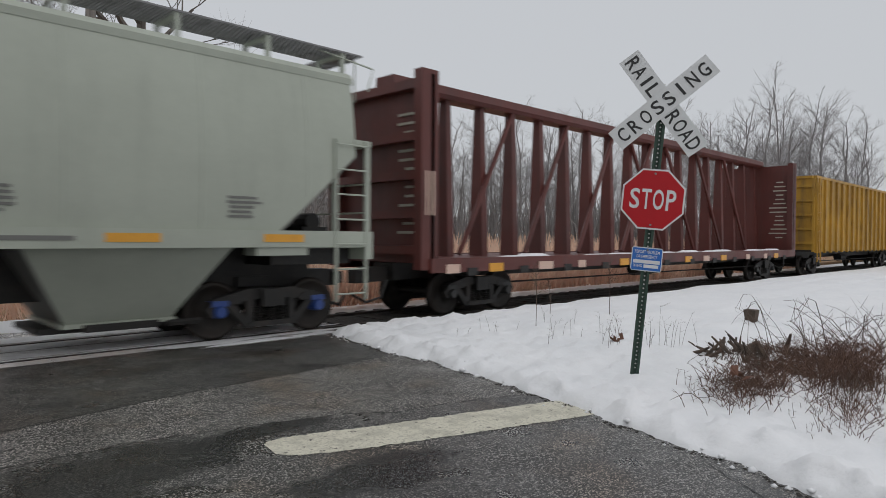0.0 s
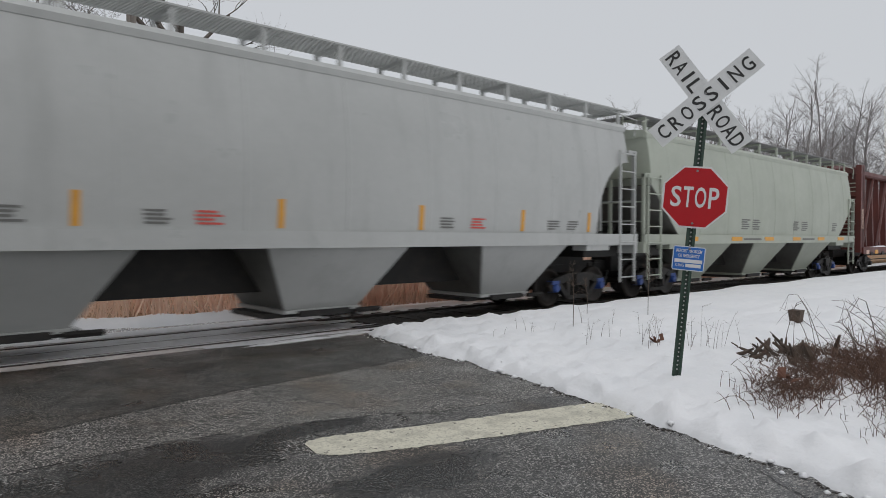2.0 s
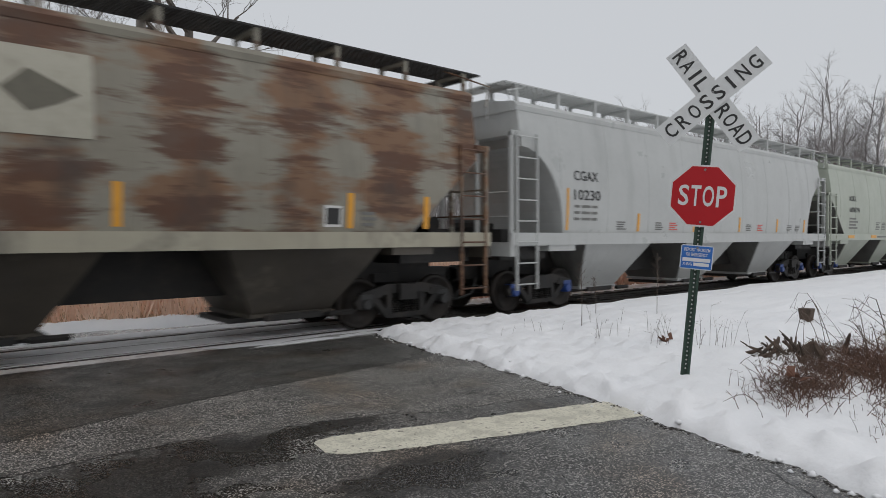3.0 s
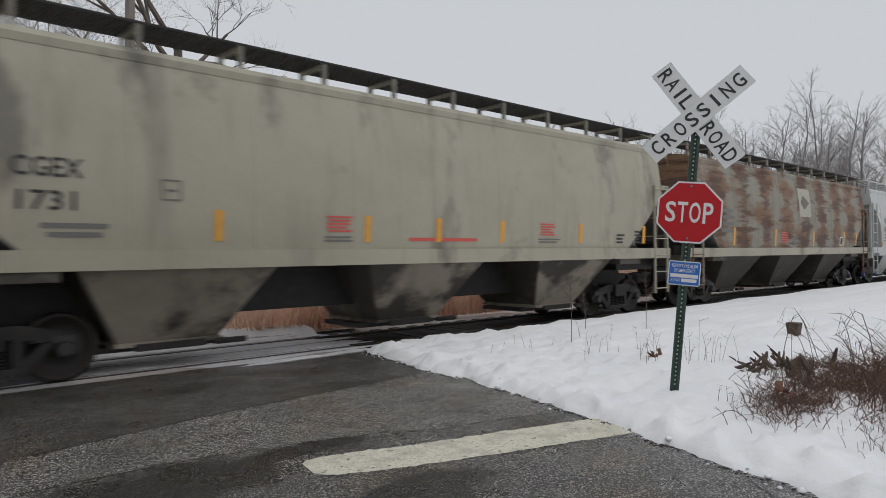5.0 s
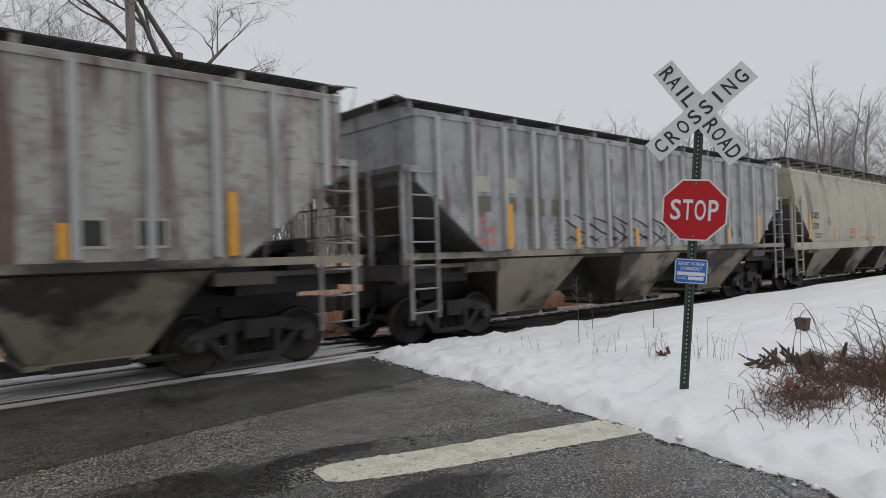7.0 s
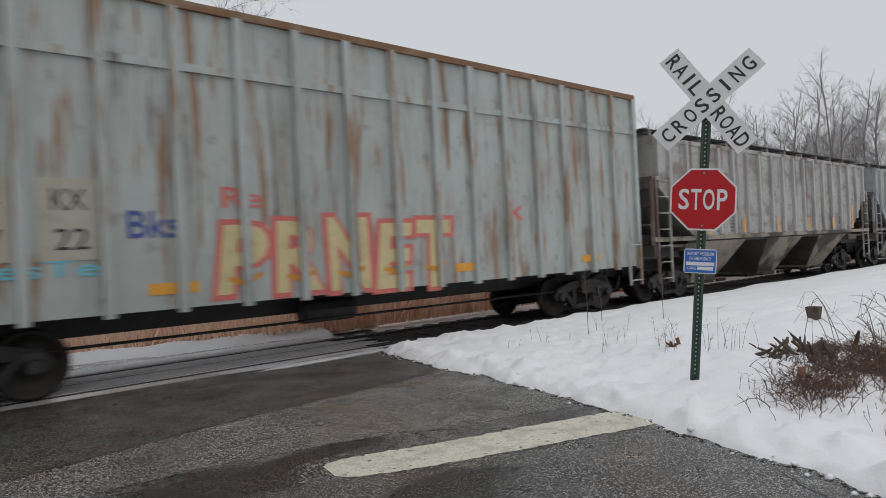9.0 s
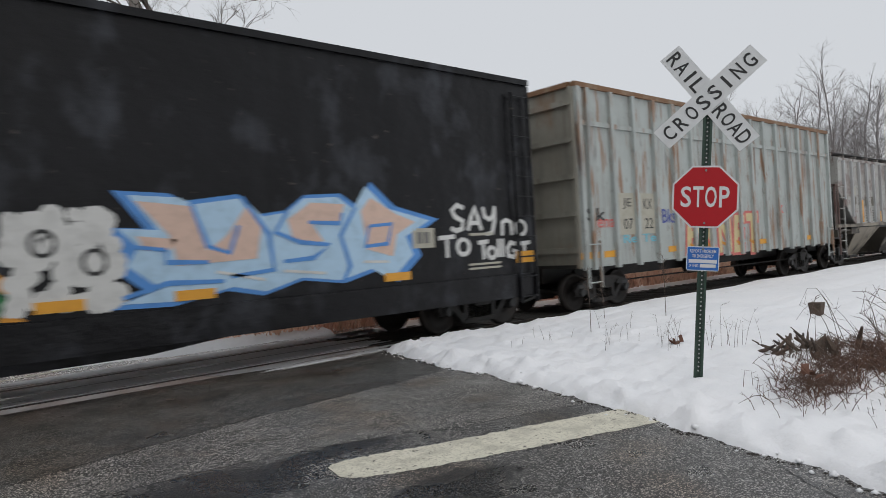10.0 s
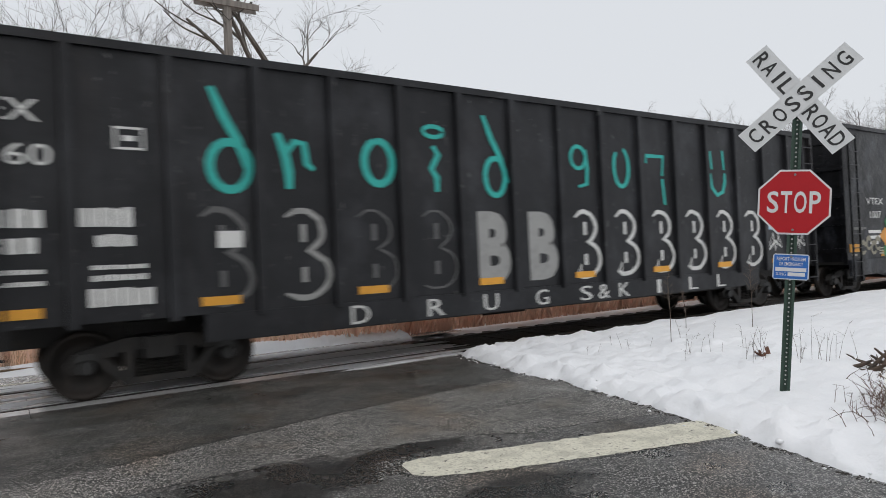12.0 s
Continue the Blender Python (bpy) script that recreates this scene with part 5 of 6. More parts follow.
GREEN = (
    [(-4.72, 2.56), (-5.05, 2.38), (-5.38, 2.12), (-5.22, 1.96), (-4.86, 1.86), (-4.72, 1.66), (-4.92, 1.44), (-5.30, 1.34), (-5.68, 1.26)],
    [(-3.92, 2.52), (-4.22, 2.32), (-4.36, 1.98), (-4.34, 1.62), (-4.46, 1.28)],
    [(-4.26, 1.86), (-3.98, 1.94), (-3.74, 1.92)],
    [(-4.30, 1.74), (-3.98, 1.46), (-3.66, 1.28)],
    [(-2.92, 2.50), (-3.22, 2.34), (-3.44, 2.02), (-3.42, 1.66), (-3.14, 1.46), (-2.72, 1.34)],
    [(-3.36, 1.90), (-3.06, 1.96), (-2.84, 1.94)],
    [(-2.44, 1.28), (-2.46, 1.64), (-2.40, 2.06), (-2.12, 2.32), (-1.76, 2.26), (-1.62, 2.02), (-1.86, 1.80), (-2.10, 1.74)],
    [(-2.02, 1.74), (-1.72, 1.48), (-1.30, 1.26)],
)
for i, pts in enumerate(GREEN):
    stroke(v, "s_forest", [(x + 0.03, z - 0.02) for x, z in pts], 0.40, VS - 0.007 - 0.0004 * i, end=0.9)
for i, pts in enumerate(GREEN):
    stroke(v, "s_green", pts, 0.31, VS - 0.012 - 0.0004 * i, end=0.8)
for x0, zt0, ww in ((-4.82, 2.68, 0.62), (-3.98, 2.68, 0.60), (-2.98, 2.66, 0.66), (-2.02, 2.50, 0.74)):
    part("graffiti", Shape().prism([(x0 - ww / 2, zt0 - 0.52), (x0 + ww * 0.3, zt0 - 0.50), (x0 + ww / 2, zt0 - 0.30), (x0 + ww * 0.12, zt0), (x0 - ww * 0.12, zt0 - 0.06), (x0 - ww * 0.3, zt0 - 0.28)], VS - 0.020, VS - 0.0155), M["s_green"], v)
for x0, zt0 in ((-5.0, 1.5), (-4.2, 1.95), (-3.4, 1.6), (-2.6, 1.9), (-1.9, 1.5)):
    part("graffiti", Shape().prism([(x0 - 0.32, zt0 - 0.12), (x0 + 0.22, zt0 + 0.08), (x0 + 0.3, zt0 + 0.17), (x0 - 0.26, zt0 - 0.02)], VS - 0.026, VS - 0.021), M["s_cream"], v)
rv = random.Random(77)
s = Shape()
for i in range(110):
    x, z, q = rv.uniform(-1.2, -0.05), rv.uniform(1.2, 2.35), rv.uniform(0.06, 0.16)
    s.lathe_y([(0.0, VS - 0.003 - i * 0.0001), (q, VS - 0.003 - i * 0.0001)], 9, x, z)
tagged(part("graffiti", s, M["s_white"], v, "speckled white spray patch"), kind="stuff")
PIECE = [(0.0, -0.02), (0.10, 0.10), (0.02, 0.34), (0.05, 0.52), (0.0, 0.70), (0.10, 0.68), (0.03, 1.02), (0.16, 1.0), (0.20, 0.93), (0.34, 1.0), (0.40, 0.80), (0.48, 0.84), (0.54, 1.0), (0.66, 1.02), (0.72, 0.88), (0.77, 1.16), (0.86, 0.88), (1.04, 0.72), (0.93, 0.52), (0.96, 0.28), (0.86, -0.02), (0.78, 0.14), (0.66, 0.03), (0.52, 0.10), (0.40, -0.02), (0.30, 0.06), (0.16, -0.04)]


def uv(p, grow_by=0.0):
    u, q = 0.5 + (p[0] - 0.5) * (1 + grow_by), 0.5 + (p[1] - 0.5) * (1 + grow_by)
    return -0.1 + 5.1 * u, 1.2 + 1.38 * q


def flat(car, mat, pts, y, name="graffiti"):
    part(name, Shape().prism([uv(p) for p in pts][::-1], y, y + 0.003), M[mat], car)


part("graffiti", Shape().prism([uv(p, 0.05) for p in PIECE][::-1], VS - 0.006, VS - 0.002), M["s_blue"], v, "angular blue outline of a spray-painted word")
part("graffiti", Shape().prism([uv(p, -0.03) for p in PIECE][::-1], VS - 0.010, VS - 0.0065), M["s_sky"], v, "pale blue fill of a spray-painted word")
for pts in ([(0.06, 0.95), (0.20, 0.90), (0.24, 0.45), (0.30, 0.62), (0.36, 0.92), (0.40, 0.72), (0.38, 0.35), (0.16, 0.32), (0.14, 0.62)], [(0.48, 0.75), (0.56, 0.94), (0.68, 0.92), (0.66, 0.72), (0.56, 0.70), (0.60, 0.5), (0.50, 0.5)], [(0.74, 0.84), (0.78, 1.0), (0.88, 0.80), (0.96, 0.70), (0.88, 0.55), (0.86, 0.28), (0.76, 0.38)], [(0.06, 0.62), (0.16, 0.58), (0.14, 0.48), (0.08, 0.48)]):
    flat(v, "s_pink", pts, VS - 0.0145)


for pts in ([(0.02, 0.05), (0.13, 0.16), (0.28, 0.14)], [(0.13, 0.48), (0.05, 0.52)], [(0.13, 0.48), (0.13, 0.36), (0.24, 0.34)], [(0.20, 0.93), (0.24, 0.50), (0.30, 0.42), (0.33, 0.70)], [(0.34, 1.0), (0.42, 0.60), (0.43, 0.22), (0.30, 0.18)], [(0.48, 0.84), (0.44, 0.62), (0.52, 0.50), (0.62, 0.46), (0.56, 0.32), (0.46, 0.30)], [(0.55, 0.72), (0.66, 0.70), (0.67, 0.82)], [(0.72, 0.88), (0.66, 0.56), (0.69, 0.20), (0.66, 0.03)], [(0.77, 0.66), (0.86, 0.68), (0.84, 0.44), (0.75, 0.42), (0.77, 0.66)]):
    stroke(v, "s_blue", [uv(p) for p in pts], 0.075, VS - 0.018)
for cx, cz in ((-0.85, 2.0), (-0.3, 1.75)):
    stroke(v, "s_black", ring(cx, cz, 0.13, 0.15), 0.05, VS - 0.018)
for pts in GREEN[::2]:
    stroke(v, "s_silver", [(x + 0.17, z + 0.03) for x, z in pts[1:]], 0.03, VS - 0.022)
for pts in ([(0.26, 0.24), (0.40, 0.12)], [(0.46, 0.2), (0.60, 0.14)], [(0.74, 0.24), (0.84, 0.22)]):
    stroke(v, "s_white", [uv(p) for p in pts], 0.06, VS - 0.018)
SAY = ([(5.98, 2.40), (5.82, 2.46), (5.68, 2.36), (5.76, 2.24), (5.94, 2.16), (5.92, 2.02), (5.76, 1.98), (5.64, 2.04)],
       [(6.06, 1.98), (6.16, 2.22), (6.26, 2.42), (6.34, 2.20), (6.42, 1.98)], [(6.14, 2.12), (6.38, 2.12)],
       [(6.48, 2.42), (6.52, 2.24), (6.64, 2.18), (6.76, 2.26), (6.80, 2.44)], [(6.80, 2.40), (6.78, 2.14), (6.70, 1.92), (6.54, 1.90)],
       [(6.98, 1.86), (7.00, 2.12), (7.10, 2.16), (7.24, 2.12), (7.26, 1.86)],
       [(5.32, 1.86), (5.72, 1.88)], [(5.52, 1.86), (5.52, 1.50)], [(6.30, 1.74), (6.58, 1.76)], [(6.44, 1.74), (6.44, 1.42)],
       [(6.86, 1.80), (6.86, 1.44)], [(6.97, 1.80), (6.97, 1.44)],
       [(7.34, 1.68), (7.20, 1.72), (7.10, 1.60), (7.12, 1.46), (7.28, 1.42), (7.36, 1.54), (7.24, 1.56)], [(7.40, 1.68), (7.78, 1.70)], [(7.60, 1.68), (7.60, 1.44)])
for i, pts in enumerate(SAY):
    stroke(v, "s_white", pts, 0.095, VS - 0.003 - 0.0003 * i, end=0.85)
for cx, cz, rx in ((7.52, 2.0, 0.15), (5.92, 1.68, 0.15), (6.66, 1.54, 0.11)):
    stroke(v, "s_white", ring(cx, cz, rx, rx * 0.95, 70, 430, 12), 0.085, VS - 0.009)
part("data_plate", Shape().box(4.72, 5.22, VS - 0.010, VS + 0.003, 1.70, 2.05), M["panel_cream"], v, "pale framed plate")
for x in (4.82, 4.98):
    part("marking", Shape().box(x, x + 0.12, VS - 0.015, VS - 0.010, 1.78, 1.98), M["ink_grey"], v)
bars([(6.05, 6.9, 1.24, 1.28), (6.05, 6.9, 1.32, 1.36), (6.1, 6.7, 1.88, 1.93)], M["panel_cream"], v, VS)
letters("VTEX", M["white_ink"], v, (-6.65, -5.54, 2.7, 2.9), VS, shear=0.0)
letters("1007", M["white_ink"], v, (-6.44, -5.72, 2.28, 2.5), VS)
bars(lines(-6.6, -5.75, 1.5, 2.0, 3, rg), M["white_ink"], v, VS)
for cx, cz in ((-6.98, 1.40), (-6.62, 1.52), (-6.30, 1.38), (-6.02, 1.50)):
    stroke(v, "s_bone", ring(cx, cz, 0.15, 0.15, 20, 330, 10), 0.09, VS - 0.006)
    stroke(v, "s_bone", [(cx - 0.16, cz + 0.16), (cx, cz + 0.22), (cx + 0.16, cz + 0.14)], 0.08, VS - 0.008)
bars([(-5.95, -5.6, 1.20, 1.24), (-5.95, -5.6, 1.28, 1.32), (-5.95, -5.6, 1.36, 1.40), (-7.7, -7.42, 1.18, 1.24)], M["panel_cream"], v, VS)
bars([(-7.5, -7.2, 1.95, 2.02), (-7.15, -6.95, 1.93, 2.03), (-6.9, -6.75, 1.96, 2.02)], M["ink_grey"], v, VS)
for x in (-7.55, -0.7, 0.92, 4.36, 7.62):
    part("reflector", Shape().box(x - 0.27, x + 0.27, VS - 0.024, VS + 0.003, 1.17 if abs(x) < 7 else 1.30, 1.31 if abs(x) < 7 else 1.53), M["stripe_orange"], v)
# -- black ribbed gondola --
h2 = gondola("black_gondola", "black ribbed gondola with teal and white spray lettering", 18.75, -141.05, "black_ribbed", "black_ribbed", 1.05, 4.45, 1.1631, "black_ribbed", cat="gondola car", bogie_in=2.3)
part("side_sill", Shape().box(-6.6, 6.6, -1.62, -1.56, 0.68, 1.05).box(-6.6, 6.6, 1.56, 1.62, 0.68, 1.05), M["black_ribbed"], h2)
TEAL = "d n 0 i d . g 0 7 . U".split()
pitch = 1.1631
EDGE = -9.375 + 0.07
TS = GS - 0.006
for k, ch in enumerate(TEAL):
    x = EDGE + pitch * (2 + k)
    if ch == "d":
        q = 1.0 if k == 0 else 0.82
        stroke(h2, "s_teal", ring(x + 0.78, 3.05, 0.27 * q, 0.33, 60, 420), 0.12 * q, TS)
        stroke(h2, "s_teal", [(x + 0.55, 4.12), (x + 0.72, 3.72), (x + 0.90, 3.40), (x + 1.05, 2.95)], 0.13 * q, TS - 0.005)
    elif ch == "n":
        stroke(h2, "s_teal", [(x + 0.30, 3.55), (x + 0.40, 3.3), (x + 0.46, 3.0), (x + 0.46, 2.75)], 0.14, TS)
        stroke(h2, "s_teal", [(x + 0.42, 3.25), (x + 0.56, 3.44), (x + 0.70, 3.42), (x + 0.74, 3.12), (x + 0.84, 3.04)], 0.10, TS - 0.005)
    elif ch == "0":
        stroke(h2, "s_teal", ring(x + (0.77 if k < 5 else 0.62), 3.2 if k < 5 else 3.36, 0.25 if k < 5 else 0.22, 0.34 if k < 5 else 0.40, 100 if k < 5 else 130, 460 if k < 5 else 430), 0.12 if k < 5 else 0.085, TS)
    elif ch == "i":
        stroke(h2, "s_teal", ring(x + 0.66, 3.76, 0.20, 0.09, 0, 360, 12), 0.07, TS)
        stroke(h2, "s_teal", [(x + 0.64, 3.52), (x + 0.74, 3.38), (x + 0.60, 3.14), (x + 0.70, 3.0), (x + 0.70, 2.76)], 0.11, TS)
    elif ch == "g":
        stroke(h2, "s_teal", ring(x + 0.54, 3.50, 0.2, 0.22, 10, 370, 12), 0.075, TS)
        stroke(h2, "s_teal", [(x + 0.74, 3.66), (x + 0.78, 3.3), (x + 0.74, 2.98), (x + 0.52, 2.93)], 0.08, TS - 0.005)
    elif ch == "7":
        stroke(h2, "s_teal", [(x + 0.24, 3.48), (x + 0.26, 3.64), (x + 0.82, 3.64), (x + 0.76, 3.22)], 0.085, TS)
        stroke(h2, "s_teal", [(x + 0.76, 3.16), (x + 0.82, 2.6)], 0.10, TS)
    elif ch == "U":
        stroke(h2, "s_teal", [(x + 0.22, 3.86), (x + 0.26, 3.44)], 0.09, TS)
        stroke(h2, "s_teal", [(x + 0.70, 3.90), (x + 0.74, 3.44)], 0.09, TS)
        stroke(h2, "s_teal", [(x + 0.20, 3.34), (x + 0.24, 3.02), (x + 0.44, 2.84), (x + 0.66, 2.92), (x + 0.76, 3.16), (x + 0.76, 3.36)], 0.09, TS)
BSHAPE = [(0.28, 2.34), *[(0.50 + 0.36 * math.cos(radians(q)), 2.14 + 0.31 * math.sin(radians(q))) for q in range(100, -71, -17)], *[(0.54 + 0.42 * math.cos(radians(q)), 1.51 + 0.34 * math.sin(radians(q))) for q in range(66, -121, -17)], (0.28, 1.24)]
rb2 = random.Random(8)
for k in range(12):
    x = EDGE + pitch * (2 + k) + 0.08
    mat = "s_grey" if k in (0, 2, 3) else "s_white" if k > 5 else "s_silver"
    wob = [(x + u + rb2.gauss(0, 0.006), z + rb2.gauss(0, 0.007)) for u, z in BSHAPE]
    if k in (4, 5):
        letters("B", M["s_silver"], h2, (x + 0.26, x + 0.98, 1.18, 2.44), GS, "graffiti", 0.05)
    else:
        stroke(h2, mat, wob, 0.035 if k in (2, 3) else 0.085, TS, end=0.4)
        for z0, z1 in ((1.98, 2.24), (1.4, 1.62)):
            part("graffiti", Shape().box(x + 0.52, x + 0.60, TS, TS + 0.004, z0, z1), M[mat], h2)
        if k > 5:
            stroke(h2, mat, [(x + 0.30, 1.22), (x + 0.42, 1.42), (x + 0.40, 1.16)], 0.05, TS - 0.004)
for k in (14, 15):
    x = EDGE + pitch * k
    block = [(0.04, 0.02), (0.58, 0.0), (0.84, 0.12), (0.88, 0.36), (0.74, 0.54), (0.84, 0.70), (0.80, 0.94), (0.56, 1.04), (0.0, 1.04), (0.02, 0.5)]
    part("graffiti", Shape().prism([(x + u, 2.0 + q) for u, q in block], TS, TS + 0.004), M["s_sky"], h2)
    for q in (0.22, 0.68):
        part("graffiti", Shape().box(x + 0.40, x + 0.47, TS - 0.004, TS, 2.0 + q, 2.16 + q), M["ink"], h2)
    stroke(h2, "s_white", [(x + 0.1, 1.98), (x + 0.24, 1.6), (x + 0.40, 1.92), (x + 0.5, 1.5), (x + 0.66, 1.86), (x + 0.8, 1.55), (x + 0.5, 1.72), (x + 0.2, 1.5)], 0.07, TS)
for ch, x in zip("DRUGS&KILL", (-4.48, -3.1, -1.95, -0.75, 0.4, 0.9, 1.5, 2.7, 3.8, 4.85)):
    letters(ch, M["s_white"], h2, (x, x + (0.12 if ch == "I" else 0.32), 0.72, 1.0), -1.625, "graffiti")
for x0, x1, z0, z1, n in ((-9.05, -8.38, 2.22, 2.46, 4), (-8.95, -8.45, 1.92, 2.12, 3), (-8.04, -7.42, 2.22, 2.48, 5), (-7.86, -7.42, 1.98, 2.14, 4), (-7.96, -7.2, 1.24, 1.48, 6), (-7.92, -7.28, 1.56, 1.64, 7), (-7.92, -7.28, 1.70, 1.76, 7), (-9.0, -8.4, 1.54, 1.60, 6), (-9.0, -8.4, 1.68, 1.74, 6)):
    w1 = (x1 - x0) / n
    bars([(x0 + k * w1, x0 + (k + 0.82) * w1, z0 + rg.uniform(0, 0.05) * (z1 - z0), z1 - rg.uniform(0, 0.12) * (z1 - z0)) for k in range(n)], M["white_ink"], h2, GS)
letters("160", M["white_ink"], h2, (-8.95, -8.3, 2.96, 3.22), GS)
letters("EX", M["white_ink"], h2, (-8.95, -8.42, 3.48, 3.74), GS)
bars([(-7.62, -7.27, 3.2, 3.23), (-7.62, -7.27, 3.46, 3.49), (-7.62, -7.59, 3.23, 3.46), (-7.3, -7.27, 3.23, 3.46), (-7.52, -7.38, 3.31, 3.38)], M["white_ink"], h2, GS)
part("data_plate", Shape().box(-6.4, -6.06, GS - 0.01, GS + 0.002, 1.93, 2.16), M["white_ink"], h2)
for k in (0, 2, 4, 6, 8, 10, 12, 14):
    x = EDGE + pitch * k + 0.6
    part("reflector", Shape().box(x - 0.26, x + 0.26, GS - 0.012, GS + 0.003, 1.16, 1.28), M["stripe_orange"], h2)

# -- red-brown centre-beam flat car --
HB = 10.6
cb = start_car("centre_beam_flat_car", "oxide-red centre-beam flat car, empty, with end bulkheads", "flat car", HB, 2.0, sill_z=1.1)
part("deck", Shape().box(-HB, HB, -1.5, 1.5, 1.12, 1.20).box(-HB, HB, -1.56, -1.48, 0.94, 1.22).box(-HB, HB, 1.48, 1.56, 0.94, 1.22), M["oxide"], cb)
for sx in (-1, 1):
    s = Shape()
    s.box(*sorted((sx * (HB - 0.12), sx * (HB - 0.02))), -1.5, 1.5, 1.20, 4.76)
    bulk = part("bulkhead", s, M["oxide"], cb)
    for y in (-1.5, 1.28):
        part("corner_post", Shape().box(*sorted((sx * (HB - 0.22), sx * (HB + 0.22))), y, y + 0.22, 1.0, 4.84), M["oxide"], bulk)
    for z in (1.3, 2.0, 2.75, 3.5, 4.5):
        part("beam", Shape().box(*sorted((sx * (HB - 0.02), sx * (HB + 0.2))), -1.28, 1.28, z, z + 0.16), M["oxide"], bulk)
    s = Shape()
    for k in range(14):
        z = 1.7 + k * 0.18
        ww = rg.uniform(0.12, 0.5)
        x = sx * (HB - 0.125) if sx > 0 else sx * (HB + 0.0)
        s.box(*sorted((x, x - 0.006)), -0.95 - ww, -0.95 + ww * 0.9, z, z + 0.05)
    part("marking", s, M["panel_cream"], bulk)
s = Shape()
s.along([(-0.22, 4.72), (0.22, 4.72), (0.30, 4.80), (0.27, 4.98), (-0.27, 4.98), (-0.30, 4.80)], -HB + 0.12, HB - 0.12)
part("top_beam", s, M["oxide"], cb)
for i in range(18):
    x = -9.87 + 1.167 * i
    s = Shape()
    s.frustum(x - 0.10, x + 0.10, -0.22, 0.22, 1.20, x - 0.075, x + 0.075, -0.10, 0.10, 4.74)
    part("upright", s, M["oxide"], cb)
for i in range(4):
    x = -8.5 + i * 2.4
    for sg in (-1, 1):
        s = Shape()
        s.tube([(sg * x, -0.28, 1.25), (sg * (x + 2.0), -0.17, 4.72)], 0.065, 6)
        part("brace", s, M["oxide"], cb)
for i in range(12):
    x = -9.6 + i * 1.7
    part("winch", Shape().box(x, x + 0.3, -1.58, -1.54, 0.86, 1.02), M["steel_dark"], cb)
for x in (-8.7, -3.4, 0.5, 3.2, 8.3):
    part("reflector", Shape().box(x - 0.22, x + 0.22, -1.575, -1.56, 0.92, 1.1), M["stripe_orange"], cb)
bars([(x, x + rg.uniform(0.3, 0.6), 0.92, 1.1) for x in (-10.2, -7.2, -5.6, -1.7, 1.6, 5.2, 7.0)], M["s_pink"], cb, -1.562)
for i in range(16):
    x = rg.uniform(-9, 9)
    part("snow_patch", Shape().frustum(x - 0.5, x + 0.5, -1.5, -1.1, 1.20, x - 0.3, x + 0.3, -1.4, -1.2, 1.20 + rg.uniform(0.03, 0.08)), M["snow"], cb, "thin snow left on the deck")
letters("III", M["s_pink"], cb, (-HB - 0.12, -HB + 0.12, 2.05, 2.9), -1.506, "marking")
CARS.append((cb, 19.65, list(car_wheels)))
car_wheels.clear()

# -- yellow cars ahead --
for c0, ln in ((41.6, 17.6), (60.9, 17.6)):
    y = gondola("yellow_gondola", "weathered yellow ribbed high-sided freight car", ln, c0, "yellow", "yellow", 1.1, 4.4, 0.95, "yellow", cat="gondola car")


# ---- crossing sign on its leaning post ----
SB, SN = Vector((6.72, 3.86, 0.2)), Vector((-0.87, -0.49, 0.0)).normalized()
sign = thing("crossing_sign", "railroad crossbuck over a red stop sign on a leaning green post", "road sign")
SR = Vector((0.49, -0.87, 0)).normalized()
lean = radians(5.1)
UP = (Vector((0, 0, 1)) * math.cos(lean) + SR * math.sin(lean)).normalized()
RT = (SR * math.cos(lean) - Vector((0, 0, 1)) * math.sin(lean)).normalized()
sign.matrix_basis = Matrix(((RT.x, -SN.x, UP.x, SB.x), (RT.y, -SN.y, UP.y, SB.y), (RT.z, -SN.z, UP.z, SB.z), (0, 0, 0, 1)))
s = Shape()
s.prism([(-0.045, -0.3), (-0.02, -0.3), (-0.02, 3.03), (-0.045, 3.03)], -0.01, 0.035)
s.prism([(0.02, -0.3), (0.045, -0.3), (0.045, 3.03), (0.02, 3.03)], -0.01, 0.035)
s.prism([(-0.02, -0.3), (0.02, -0.3), (0.02, 3.03), (-0.02, 3.03)], 0.025, 0.035)
post = part("post", s, M["post_green"], sign, "dark green steel channel post")
s = Shape()
for k in range(68):
    s.lathe_y([(0.0, 0.0245), (0.009, 0.0245)], 8, 0.0, 0.05 + k * 0.045)
tagged(part("holes", s, M["white_ink"], post, "row of punched holes"), kind="stuff")


def blade(ang, words, cz, y, length=1.235, width=0.235):
    ca, sa = math.cos(ang), math.sin(ang)
    out = [(-length / 2, -width / 2), (length / 2, -width / 2), (length / 2, width / 2), (-length / 2, width / 2)]
    s = Shape().prism([(x * ca - z * sa, cz + x * sa + z * ca) for x, z in out], y - 0.004, y)
    bl = part("blade", s, M["sign_white"], sign, "white crossbuck blade with black capitals")
    for ch, u0, u1 in words:
        ob = letters(ch, M["ink"], bl, (u0, u1, -0.075, 0.075), 0.0, "letter", 0.012, thick=0.003)
        ob.matrix_basis = pose(0, y - 0.004, cz) @ pose(0, 0, 0, 0, -math.degrees(ang), 0)
    return bl


def spaced(word, u0, u1, w):
    n = len(word)
    return [(ch, u0 + (u1 - u0 - w) * i / (n - 1) + (w * 0.35 if ch == "I" else 0), u0 + (u1 - u0 - w) * i / (n - 1) + (w * 0.65 if ch == "I" else w)) for i, ch in enumerate(word)]


